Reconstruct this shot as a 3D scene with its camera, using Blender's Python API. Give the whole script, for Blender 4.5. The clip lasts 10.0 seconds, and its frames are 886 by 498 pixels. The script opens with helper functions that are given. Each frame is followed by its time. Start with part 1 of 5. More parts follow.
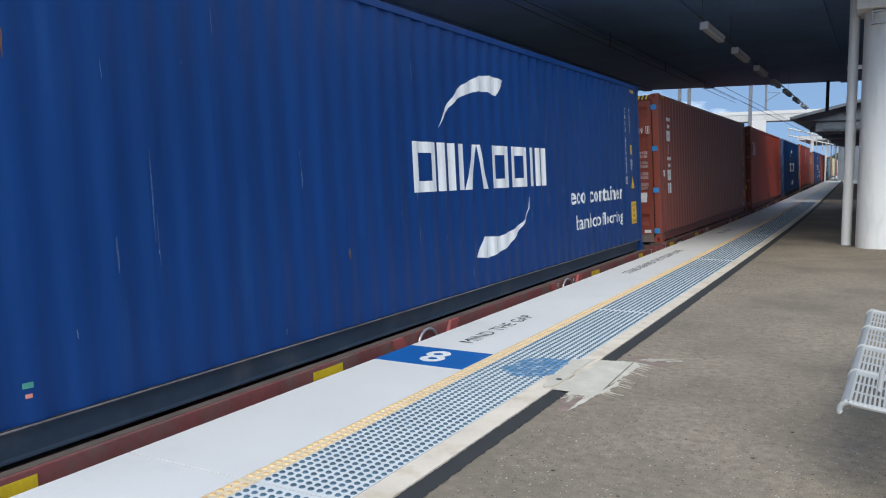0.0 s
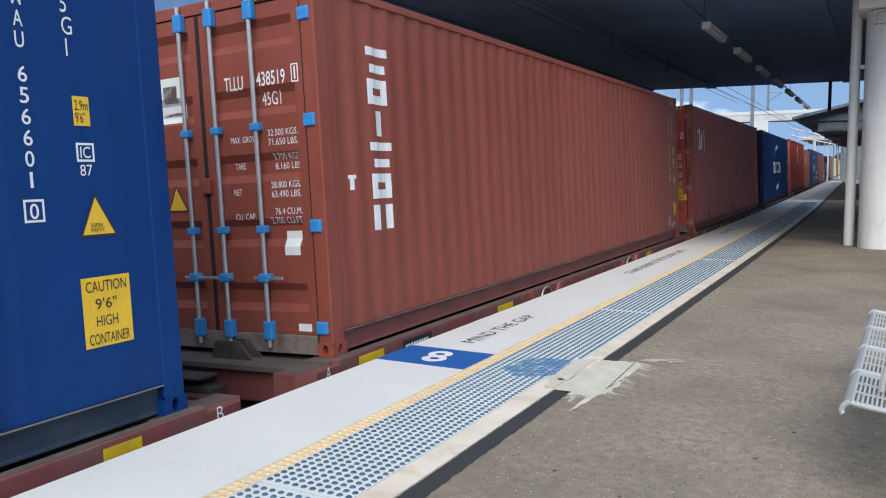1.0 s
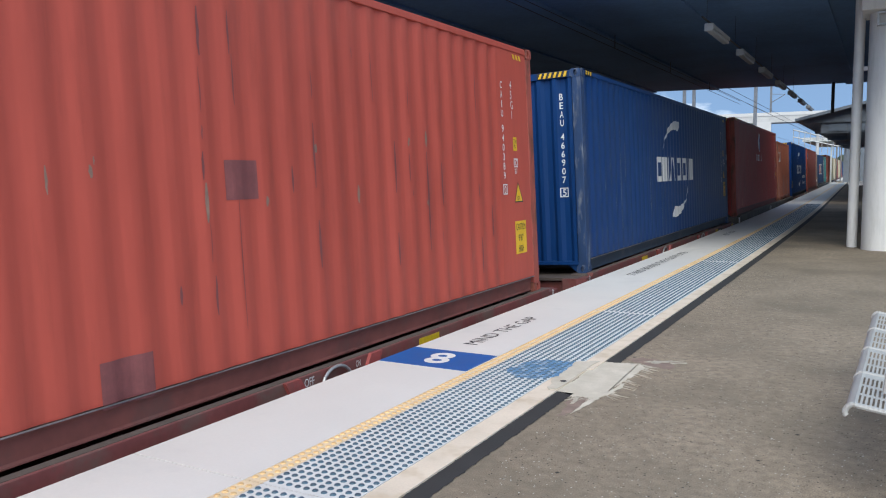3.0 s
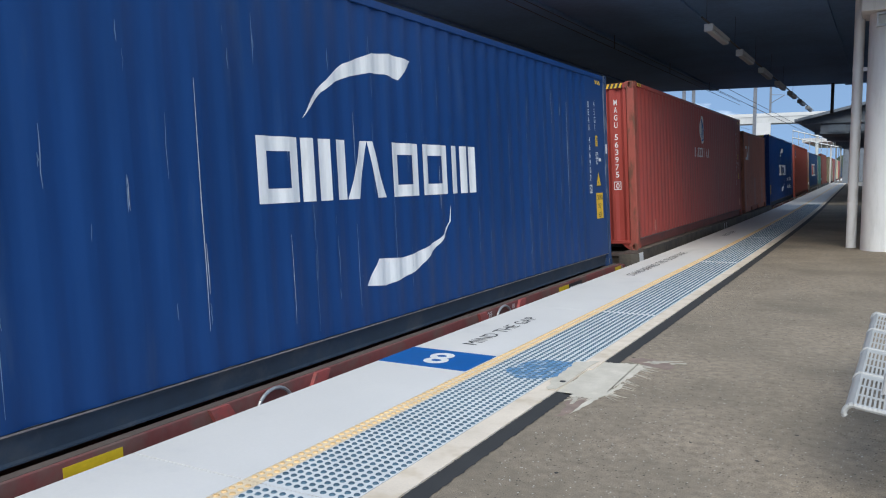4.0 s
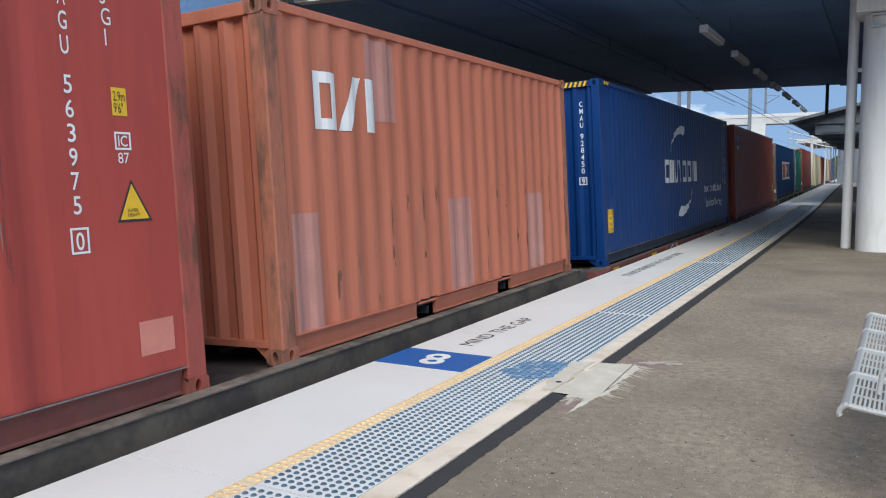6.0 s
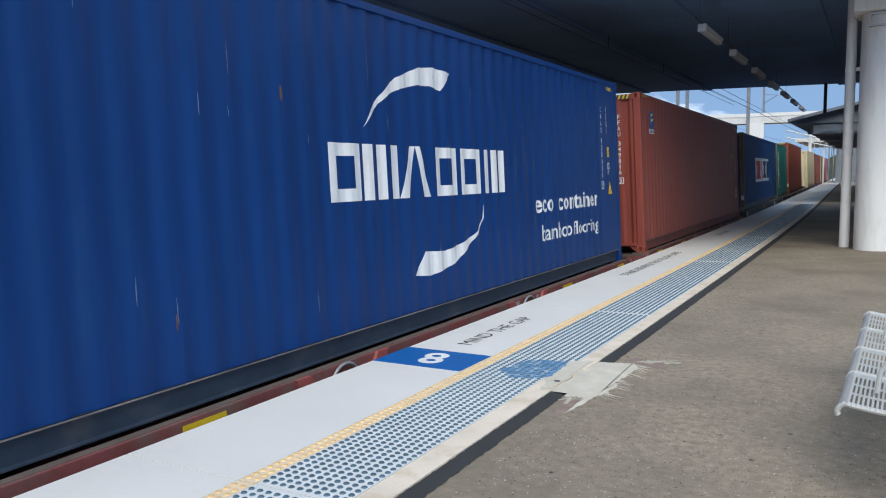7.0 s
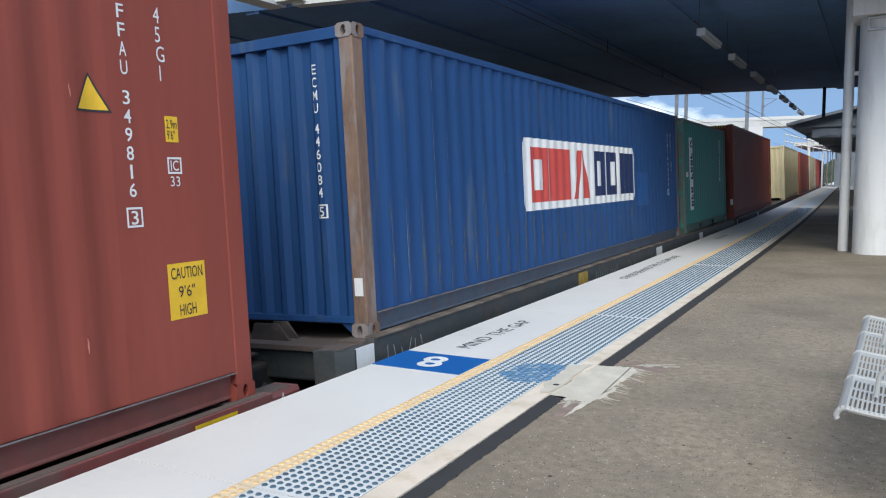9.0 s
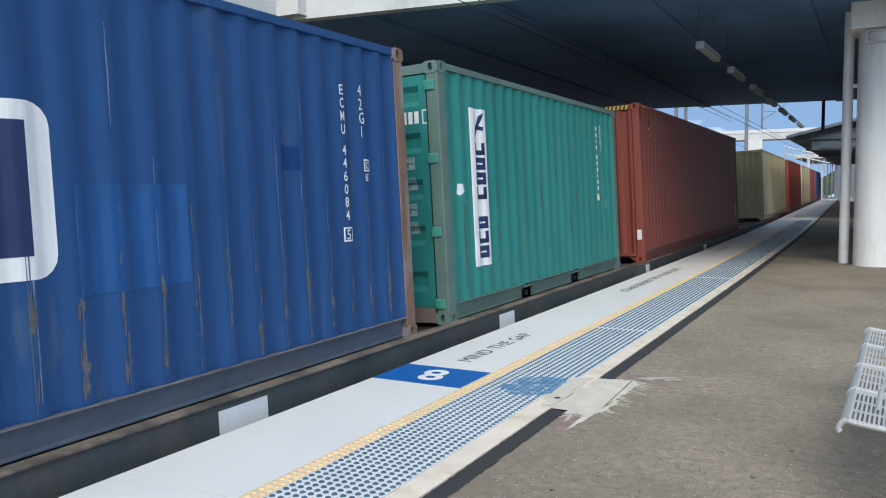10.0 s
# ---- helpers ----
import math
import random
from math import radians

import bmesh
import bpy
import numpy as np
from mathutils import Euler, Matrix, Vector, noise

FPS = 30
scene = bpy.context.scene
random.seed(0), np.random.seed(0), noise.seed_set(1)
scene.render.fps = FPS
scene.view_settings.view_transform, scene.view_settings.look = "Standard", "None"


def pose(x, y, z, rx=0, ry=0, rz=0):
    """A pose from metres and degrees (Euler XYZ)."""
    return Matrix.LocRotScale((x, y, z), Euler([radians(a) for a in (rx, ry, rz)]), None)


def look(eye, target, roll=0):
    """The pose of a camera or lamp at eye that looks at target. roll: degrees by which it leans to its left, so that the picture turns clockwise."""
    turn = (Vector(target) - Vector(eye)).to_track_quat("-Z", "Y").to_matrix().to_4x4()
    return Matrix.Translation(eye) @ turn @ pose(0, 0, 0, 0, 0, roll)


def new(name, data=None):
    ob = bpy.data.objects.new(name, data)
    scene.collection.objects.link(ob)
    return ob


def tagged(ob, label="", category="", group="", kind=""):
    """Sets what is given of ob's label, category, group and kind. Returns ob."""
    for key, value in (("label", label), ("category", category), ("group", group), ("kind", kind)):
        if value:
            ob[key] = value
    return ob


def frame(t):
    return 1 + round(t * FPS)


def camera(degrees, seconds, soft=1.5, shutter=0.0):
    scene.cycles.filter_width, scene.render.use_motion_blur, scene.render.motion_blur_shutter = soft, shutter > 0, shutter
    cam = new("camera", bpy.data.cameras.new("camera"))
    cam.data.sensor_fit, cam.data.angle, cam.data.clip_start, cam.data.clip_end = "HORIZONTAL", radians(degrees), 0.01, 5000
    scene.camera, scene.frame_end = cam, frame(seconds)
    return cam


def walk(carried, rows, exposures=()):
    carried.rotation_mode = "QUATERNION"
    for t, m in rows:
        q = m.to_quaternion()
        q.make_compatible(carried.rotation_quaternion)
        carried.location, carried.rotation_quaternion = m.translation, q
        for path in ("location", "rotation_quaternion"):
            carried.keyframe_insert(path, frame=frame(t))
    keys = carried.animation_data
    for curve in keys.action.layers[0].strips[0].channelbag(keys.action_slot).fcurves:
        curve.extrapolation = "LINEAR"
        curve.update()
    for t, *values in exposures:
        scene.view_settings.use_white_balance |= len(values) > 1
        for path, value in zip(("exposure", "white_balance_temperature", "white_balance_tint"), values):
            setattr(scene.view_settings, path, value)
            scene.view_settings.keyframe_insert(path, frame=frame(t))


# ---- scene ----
from math import cos, sin, pi

EYE = Vector((0.0, 0.0, 1.443))
FACE = -3.64          # the containers' sides toward the platform
EDGE = -3.345           # the platform's edge
SOFFIT = 4.60          # underside of the overbridge
RAIL = -1.08           # top of the rails
LEAN = 2.77            # the train leans with the track's cant


def bend(y):
    """How far platform and track have swung to the west at y: straight, then a curve of 1100 m."""
    if y < 10:
        return 0.0
    return (min(y, 35) - 10) ** 2 / 2200 + max(0.0, y - 35) * 0.0227


def aim(yaw, pitch, roll):
    a, b = radians(yaw), radians(pitch)
    way = Vector((-sin(a) * cos(b), cos(a) * cos(b), -sin(b)))
    return look(EYE, EYE + way, roll)


# ---- camera ----
cam = camera(58.18, 10.0, soft=1.1)
walk(cam, [
    (0, aim(28.626, 5.599, -0.504)), (0.5, aim(28.740, 5.594, -0.511)), (1, aim(28.755, 5.600, -0.486)),
    (1.5, aim(28.734, 5.534, -0.581)), (2, aim(28.877, 5.467, -0.560)), (2.5, aim(28.941, 5.474, -0.540)),
    (4, aim(28.900, 5.467, -0.415)), (4.5, aim(28.873, 5.454, -0.460)), (5, aim(28.713, 5.470, -0.349)),
    (5.5, aim(28.653, 5.429, -0.381)), (7, aim(28.499, 5.472, -0.467)), (7.5, aim(28.489, 5.592, -0.373)),
    (8, aim(28.470, 5.538, -0.528)), (8.5, aim(28.439, 5.532, -0.462)), (9, aim(28.427, 5.226, -0.391)),
    (9.5, aim(28.479, 4.701, -0.441)), (10, aim(28.459, 4.287, -0.532))], exposures=(
    (0.0, 1.03, 6800, 3), (0.5, 1.03, 6800, 3), (1.0, 1.09, 6800, 3), (1.5, 1.09, 6800, 3), (2.0, 1.13, 6800, 3), (2.5, 1.02, 6800, 3), (4.0, 1.02, 6800, 3),
    (4.5, 1.19, 6800, 3), (4.8, 1.18, 6800, 3), (5.5, 1.02, 6800, 3), (7.0, 1.04, 6800, 3), (8.0, 1.14, 6800, 3), (9.0, 1.11, 6800, 3), (10.0, 1.08, 6800, 3)))

# ---- light ----
world = bpy.data.worlds.new("sky")
scene.world = world
world.use_nodes = True
wt = world.node_tree
wt.nodes.clear()


def sky_nodes():
    n, l = wt.nodes, wt.links
    out, bg = n.new("ShaderNodeOutputWorld"), n.new("ShaderNodeBackground")
    sky = n.new("ShaderNodeTexSky")
    sky.sky_type, sky.sun_disc = "NISHITA", False
    sky.sun_elevation, sky.sun_rotation = radians(44.5), radians(159.4)
    sky.air_density, sky.dust_density, sky.ozone_density = 1.0, 0.2, 0.7
    co = n.new("ShaderNodeTexCoord")
    mp = n.new("ShaderNodeMapping")
    mp.inputs["Scale"].default_value = (1.0, 1.0, 2.6)
    nz = n.new("ShaderNodeTexNoise")
    nz.inputs["Scale"].default_value, nz.inputs["Detail"].default_value, nz.inputs["Roughness"].default_value = 3.2, 7, 0.58
    rp = n.new("ShaderNodeValToRGB")
    rp.color_ramp.elements[0].position, rp.color_ramp.elements[1].position = 0.53, 0.76
    mx = n.new("ShaderNodeMix")
    mx.data_type = "RGBA"
    mx.inputs["B"].default_value = (11.0, 11.0, 11.2, 1)
    l.new(co.outputs["Generated"], mp.inputs["Vector"])
    l.new(mp.outputs["Vector"], nz.inputs["Vector"])
    l.new(nz.outputs["Fac"], rp.inputs["Fac"])
    l.new(rp.outputs["Color"], mx.inputs["Factor"])
    up, nm = n.new("ShaderNodeVectorMath"), n.new("ShaderNodeVectorMath")
    up.operation, nm.operation = "ADD", "NORMALIZE"
    up.inputs[1].default_value = (0, 0, 0.62)
    l.new(co.outputs["Generated"], up.inputs[0])
    l.new(up.outputs[0], nm.inputs[0])
    l.new(nm.outputs[0], sky.inputs["Vector"])
    l.new(sky.outputs["Color"], mx.inputs["A"])
    l.new(mx.outputs["Result"], bg.inputs["Color"])
    bg.inputs["Strength"].default_value = 0.135
    l.new(bg.outputs["Background"], out.inputs["Surface"])


sky_nodes()
sun = new("sun", bpy.data.lights.new("sun", "SUN"))
sun.data.energy, sun.data.angle, sun.data.color = 1.32, radians(45), (1.0, 0.96, 0.91)
sun.matrix_world = look((30, -80, 84), (0, 0, 0))


# ---- materials ----
MATS = {}


def material(name, colour, rough=0.6, metal=0.0, var=0.12, scale=3.0, fine=40.0, bump=0.1, stain=None, stain_amount=0.0,
             stretch=(1, 1, 1), stain_scale=2.0, stain_edge=(0.52, 0.7), each=0.0, spec=0.5, mix=0.65):
    """A worn surface: two scales of tone, stains with a shape of their own, fine relief."""
    if name in MATS:
        return MATS[name]
    m = bpy.data.materials.new(name)
    MATS[name] = m
    m.use_nodes = True
    t = m.node_tree
    n, l = t.nodes, t.links
    b = n["Principled BSDF"]
    b.inputs["Metallic"].default_value = metal
    b.inputs["Specular IOR Level"].default_value = spec
    co = n.new("ShaderNodeTexCoord")
    big, small = n.new("ShaderNodeTexNoise"), n.new("ShaderNodeTexNoise")
    big.inputs["Scale"].default_value, big.inputs["Detail"].default_value = scale, 5
    small.inputs["Scale"].default_value, small.inputs["Detail"].default_value = fine, 3
    mp = n.new("ShaderNodeMapping")
    mp.inputs["Scale"].default_value = stretch
    l.new(co.outputs["Object"], mp.inputs["Vector"])
    for k in (big, small):
        l.new(mp.outputs["Vector"], k.inputs["Vector"])
    add = n.new("ShaderNodeMath")
    add.operation = "MULTIPLY_ADD"
    l.new(big.outputs["Fac"], add.inputs[0])
    add.inputs[1].default_value = mix
    half = n.new("ShaderNodeMath")
    half.operation = "MULTIPLY"
    half.inputs[1].default_value = 1 - mix
    l.new(small.outputs["Fac"], half.inputs[0])
    l.new(half.outputs[0], add.inputs[2])
    ramp = n.new("ShaderNodeValToRGB")
    c = Vector(colour)
    lo, hi = c * (1 - var), c * (1 + var)
    ramp.color_ramp.elements[0].position, ramp.color_ramp.elements[1].position = 0.32, 0.68
    ramp.color_ramp.elements[0].color, ramp.color_ramp.elements[1].color = (*lo, 1), (*hi, 1)
    l.new(add.outputs[0], ramp.inputs["Fac"])
    last = ramp.outputs["Color"]
    if each:
        info, hsv = n.new("ShaderNodeObjectInfo"), n.new("ShaderNodeHueSaturation")
        rng = n.new("ShaderNodeMapRange")
        rng.inputs["To Min"].default_value, rng.inputs["To Max"].default_value = 1 - each, 1 + each
        l.new(info.outputs["Random"], rng.inputs["Value"])
        l.new(rng.outputs["Result"], hsv.inputs["Value"])
        l.new(last, hsv.inputs["Color"])
        last = hsv.outputs["Color"]
    if stain and stain_amount:
        st = n.new("ShaderNodeTexNoise")
        st.inputs["Scale"].default_value, st.inputs["Detail"].default_value, st.inputs["Roughness"].default_value = stain_scale, 6, 0.65
        l.new(mp.outputs["Vector"], st.inputs["Vector"])
        sr = n.new("ShaderNodeValToRGB")
        sr.color_ramp.elements[0].position, sr.color_ramp.elements[1].position = stain_edge
        sr.color_ramp.elements[1].color = (stain_amount,) * 3 + (1,)
        l.new(st.outputs["Fac"], sr.inputs["Fac"])
        mx = n.new("ShaderNodeMix")
        mx.data_type = "RGBA"
        mx.inputs["B"].default_value = (*stain, 1)
        l.new(sr.outputs["Color"], mx.inputs["Factor"])
        l.new(last, mx.inputs["A"])
        last = mx.outputs["Result"]
    l.new(last, b.inputs["Base Color"])
    rr = n.new("ShaderNodeMapRange")
    rr.inputs["To Min"].default_value, rr.inputs["To Max"].default_value = max(0.05, rough - 0.12), min(1, rough + 0.12)
    l.new(add.outputs[0], rr.inputs["Value"])
    l.new(rr.outputs["Result"], b.inputs["Roughness"])
    if bump:
        bp = n.new("ShaderNodeBump")
        bp.inputs["Strength"].default_value, bp.inputs["Distance"].default_value = bump, 0.01
        l.new(add.outputs[0], bp.inputs["Height"])
        l.new(bp.outputs["Normal"], b.inputs["Normal"])
    return m


def paint(name, colour, rust=0.5, rough=0.45, stain=(0.10, 0.045, 0.025)):
    """Container paint: faded sheet steel with rust and rub marks that run down it."""
    return material(name, colour, rough=rough, var=0.13, scale=1.1, fine=9.0, bump=0.12, stain=stain, stain_amount=rust,
                    stretch=(1.6, 1.6, 0.22), stain_scale=3.0, stain_edge=(0.58, 0.74), spec=0.22)


# ---- mesh helpers ----
def box(bm, x0, x1, y0, y1, z0, z1, bevel=0.0):
    r = bmesh.ops.create_cube(bm, size=1.0)
    vs = r["verts"]
    bmesh.ops.scale(bm, vec=(x1 - x0, y1 - y0, z1 - z0), verts=vs)
    bmesh.ops.translate(bm, vec=((x0 + x1) / 2, (y0 + y1) / 2, (z0 + z1) / 2), verts=vs)
    if bevel:
        es = list({e for v in vs for e in v.link_edges})
        bmesh.ops.bevel(bm, geom=es, offset=bevel, segments=2, affect="EDGES", profile=0.5)
    return bm


def boxes(*sizes, bevel=0.0):
    bm = bmesh.new()
    for s in sizes:
        box(bm, *s, bevel=bevel)
    return bm


def rod(bm, a, b, r, n=10, r2=None):
    a, b = Vector(a), Vector(b)
    d = b - a
    m = Matrix.Translation((a + b) / 2) @ d.to_track_quat("Z", "Y").to_matrix().to_4x4()
    bmesh.ops.create_cone(bm, cap_ends=True, segments=n, radius1=r, radius2=r if r2 is None else r2, depth=d.length, matrix=m)
    return bm


def rods(*runs, n=10):
    bm = bmesh.new()
    for a, b, r in runs:
        rod(bm, a, b, r, n)
    return bm


def mesh_of(name, bm, mat, smooth=False):
    me = bpy.data.meshes.new(name)
    bmesh.ops.recalc_face_normals(bm, faces=bm.faces[:])
    bm.to_mesh(me)
    bm.free()
    if smooth:
        for p in me.polygons:
            p.use_smooth = True
        me.set_sharp_from_angle(angle=radians(35))
    me.materials.append(mat)
    return me


def part(name, bm, mat, parent=None, label="", smooth=False):
    me = bm if isinstance(bm, bpy.types.Mesh) else mesh_of(name, bm, mat, smooth)
    ob = new(name, me)
    ob.parent = parent
    if label:
        tagged(ob, label)
    return ob


def empty(name, m=None):
    ob = new(name)
    ob.empty_display_size = 0.3
    if m is not None:
        ob.matrix_basis = m
    return ob


def prism(bm, outline, depth, place):
    """A flat outline (u, v) with thickness; place(u, v, w) gives the point."""
    n = len(outline)
    back = [bm.verts.new(place(u, v, 0.0)) for u, v in outline]
    front = [bm.verts.new(place(u, v, depth)) for u, v in outline]
    bm.faces.new(front)
    bm.faces.new(back[::-1])
    for i in range(n):
        j = (i + 1) % n
        bm.faces.new((back[i], back[j], front[j], front[i]))
    return bm


# ---- colours of the place ----
ASPHALT = material("platform_asphalt", (0.280, 0.226, 0.169), rough=0.92, var=0.5, scale=17, fine=130, bump=0.6, mix=0.4,
                   stain=(0.168, 0.140, 0.104), stain_amount=0.85, stain_scale=0.75, stain_edge=(0.40, 0.68))
WHITE_EDGE = material("white_edge_paint", (0.685, 0.668, 0.648), rough=0.6, var=0.035, scale=1.5, fine=60, bump=0.08,
                      stain=(0.52, 0.52, 0.52), stain_amount=0.5, stain_scale=1.3, stain_edge=(0.56, 0.8))
TACTILE_BASE = material("tactile_base_paint", (0.66, 0.67, 0.675), rough=0.55, var=0.07, scale=4, fine=60, bump=0.08,
                        stain=(0.66, 0.68, 0.7), stain_amount=0.7, stain_scale=5)
TACTILE_DOT = material("tactile_dot_blue", (0.052, 0.105, 0.148), rough=0.5, var=0.2, scale=12, fine=90, bump=0.1, each=0.2)
YELLOW_DOT = material("yellow_dot_paint", (0.76, 0.51, 0.25), rough=0.55, var=0.12, scale=9, fine=70, bump=0.08, each=0.1)
YELLOW_BASE = material("yellow_band_paint", (0.74, 0.60, 0.42), rough=0.6, var=0.12, scale=6, fine=70, bump=0.08)
CREAM = material("cream_band_paint", (0.73, 0.63, 0.52), rough=0.7, var=0.1, scale=3, fine=80, bump=0.2,
                 stain=(0.52, 0.41, 0.28), stain_amount=0.75, stain_scale=5, stain_edge=(0.48, 0.72))
JOINT = material("dark_joint", (0.033, 0.033, 0.034), rough=0.85, var=0.2, scale=5, fine=90, bump=0.3)
SEAL = material("worn_joint_seal", (0.07, 0.07, 0.07), rough=0.9, var=0.5, scale=4, fine=60, bump=0.3, stain=(0.45, 0.44, 0.43), stain_amount=0.7, stain_scale=7, stain_edge=(0.52, 0.62))
BLUE_PANEL = material("blue_panel_paint", (0.003, 0.105, 0.37), rough=0.5, var=0.08, scale=5, fine=60, bump=0.05)
BLACK_INK = material("black_lettering", (0.025, 0.026, 0.03), rough=0.6, var=0.2, scale=20, bump=0)
WHITE_INK = material("white_lettering", (0.74, 0.74, 0.74), rough=0.55, var=0.08, scale=4, fine=30, bump=0.03,
                     stain=(0.5, 0.48, 0.46), stain_amount=0.5, stain_scale=3, stain_edge=(0.6, 0.8), stretch=(1.5, 1.5, .5))
YELLOW_INK = material("yellow_decal", (0.78, 0.47, 0.03), rough=0.5, var=0.1, scale=6, bump=0)
CONCRETE = material("pale_concrete", (0.62, 0.61, 0.59), rough=0.8, var=0.1, scale=0.7, fine=30, bump=0.15,
                    stain=(0.3, 0.29, 0.27), stain_amount=0.5, stain_scale=0.8, stretch=(1, 1, 0.4))
# grey concrete underneath: its shade and blue haze are put into this colour
SOFFIT_HAZE = material("hazy_shaded_soffit", (0.105, 0.20, 0.37), rough=0.85, var=0.25, scale=0.5, fine=9, bump=0.2)
COLUMN_PAINT = material("white_column_paint", (0.80, 0.785, 0.76), rough=0.4, var=0.04, scale=1.2, fine=30, bump=0.03,
                        stain=(0.55, 0.54, 0.5), stain_amount=0.5, stain_scale=2, stretch=(2, 2, .4))
BALLAST = material("ballast", (0.13, 0.105, 0.085), rough=0.95, var=0.4, scale=6, fine=30, bump=0.9)
MAST_STEEL = material("weathered_mast_steel", (0.20, 0.21, 0.23), rough=0.6, metal=0.3, var=0.15, scale=4, bump=0.05)
STEEL = material("galvanised_steel", (0.45, 0.46, 0.47), rough=0.5, metal=0.7, var=0.12, scale=5, bump=0.05)
RAIL_STEEL = material("rail_steel", (0.12, 0.07, 0.05), rough=0.6, metal=0.5, var=0.2, scale=5, bump=0.1)
DARK_STEEL = material("dark_steel", (0.03, 0.03, 0.034), rough=0.6, var=0.25, scale=6, bump=0.1)
BENCH_PAINT = material("bench_paint", (0.42, 0.42, 0.41), rough=0.42, var=0.05, scale=6, fine=60, bump=0.03)
LAMP_BODY = material("lamp_body", (0.36, 0.37, 0.38), rough=0.5, var=0.08, scale=8, bump=0)
ROOF_IRON = material("dark_roof_iron", (0.16, 0.185, 0.22), rough=0.7, var=0.2, scale=2, bump=0.1)
BRICK = material("station_wall", (0.34, 0.30, 0.26), rough=0.85, var=0.15, scale=2, fine=30, bump=0.2)
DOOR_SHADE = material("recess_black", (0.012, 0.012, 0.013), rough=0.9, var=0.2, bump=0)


# ---- the setting ----
STATIONS = [-60.0, 0.0, 10.0] + [12.5 + 2.5 * k for k in range(11)] + [60.0, 120.0, 240.0]


def strip(bm, x0, x1, z0, z1, ys=None, straight=None):
    """A bar along the line that follows its curve; one side may stay straight at x = straight."""
    rings = []
    for y in ys or STATIONS:
        b = bend(y)
        right = straight if straight is not None else x1 - b
        rings.append([bm.verts.new(p) for p in ((x0 - b, y, z0), (right, y, z0), (right, y, z1), (x0 - b, y, z1))])
    for a, b in zip(rings, rings[1:]):
        for k in range(4):
            q = (k + 1) % 4
            bm.faces.new((a[k], a[q], b[q], b[k]))
    bm.faces.new(rings[0])
    bm.faces.new(rings[-1][::-1])
    return bm


def setting():
    g = part("ground", boxes((-2500, 2500, -2500, 2500, -1.9, -1.75)), BALLAST)
    tagged(g, "brown ballast and earth beside the tracks", "ground", kind="structure")
    bed = part("track_bed", strip(bmesh.new(), -12.3, EDGE - 0.02, -1.75, RAIL - 0.31), BALLAST)
    tagged(bed, "grey-brown stone ballast under the tracks", "ballast", kind="structure")
    cant = math.tan(radians(LEAN))
    for x in (FACE - 1.219 - 0.75, FACE - 1.219 + 0.75, -10.3, -8.8):
        z = RAIL + (x - FACE) * cant if x > -7 else RAIL - 0.14
        bm = strip(bmesh.new(), x - 0.035, x + 0.035, z - 0.04, z)
        strip(bm, x - 0.01, x + 0.01, z - 0.13, z - 0.04)
        strip(bm, x - 0.07, x + 0.07, z - 0.17, z - 0.13)
        tagged(part("rail", bm, RAIL_STEEL), "worn steel rail with rusty sides", "rail", "rails of the two tracks")
    p = part("platform", strip(bmesh.new(), EDGE + 0.02, 9.0, -1.75, 0.0, straight=9.0), ASPHALT)
    tagged(p, "worn brown-grey asphalt railway platform", "platform", kind="structure")
    far = part("far_platform", boxes((-18.0, -12.3, -40, 240, -1.75, -0.05)), ASPHALT)
    tagged(far, "asphalt platform beyond the second track", "platform", kind="structure")


def slab(name, x0, x1, y0, y1, z1, mat, parent, z0=-0.02, bevel=0.0):
    bm = boxes((x0, x1, y0, y1, z0, z1), bevel=bevel)
    for v in bm.verts:
        v.co.x -= bend(v.co.y)
    return part(name, bm, mat, parent)


def platform_edge():
    """White coping slabs with open joints, then the raised dots, the cream band and the dark joint."""
    e = tagged(empty("platform_edging"), "white painted platform edge with blue raised dots and yellow line", "platform edge", kind="structure")
    pitch = 5.143
    for k in range(-3, 40):
        y0, y1 = 2.722 + k * pitch + 0.003, 2.722 + (k + 1) * pitch - 0.003
        slab("coping_slab", EDGE, -2.588, y0, y1, 0.012, WHITE_EDGE, e, z0=-0.16, bevel=0.0012)
        slab("joint_seal", EDGE + 0.01, -1.84, y1 + 0.0003, y1 + 0.0057, 0.0085, SEAL, e)
        slab("yellow_band", -2.585, -2.482, y0 + .002, y1, 0.012, YELLOW_BASE, e)
        runs = ((y0, 5.5, 0.0), (5.504, y1, 0.055)) if k == 0 else ((y0, y1, 0.0 if k < 0 else 0.055),)
        for ya, yb, wider in runs:
            slab("tactile_mat", -2.479, -1.983 + wider, ya + .002, yb, 0.012, TACTILE_BASE, e)
            slab("cream_band", -1.980 + wider, -1.833 + wider * 0.55, ya + .001, yb, 0.010, CREAM, e)
    # the dark joint is broken by the repaired patch
    for y0, y1 in ((-12.0, 4.85), (5.80, 200.0)):
        rng = random.Random(int(y0) + 40)
        ys = [y0 + k * 0.025 for k in range(int((min(y1, 16) - y0) / 0.025) + 1)] + ([y1] if y1 < 16 else [16.5 + 2.5 * k for k in range(10)] + [60, y1])
        bm = bmesh.new()
        shift = 0.03 if y0 > 0 else 0.0
        left = [(-1.830 + shift - bend(y) + rng.uniform(-0.003, 0.003), y) for y in ys]
        right = [(-1.720 + shift - bend(y) + rng.uniform(-0.006, 0.006), y) for y in ys]
        for (xa, ya), (xb, yb), (xc, yc), (xd, yd) in zip(left, right, right[1:], left[1:]):
            bm.faces.new([bm.verts.new((x, y, 0.0035)) for x, y in ((xa, ya), (xb, yb), (xc, yc), (xd, yd))])
        part("dark_joint", bm, JOINT, e)
    dots(e)
    return e


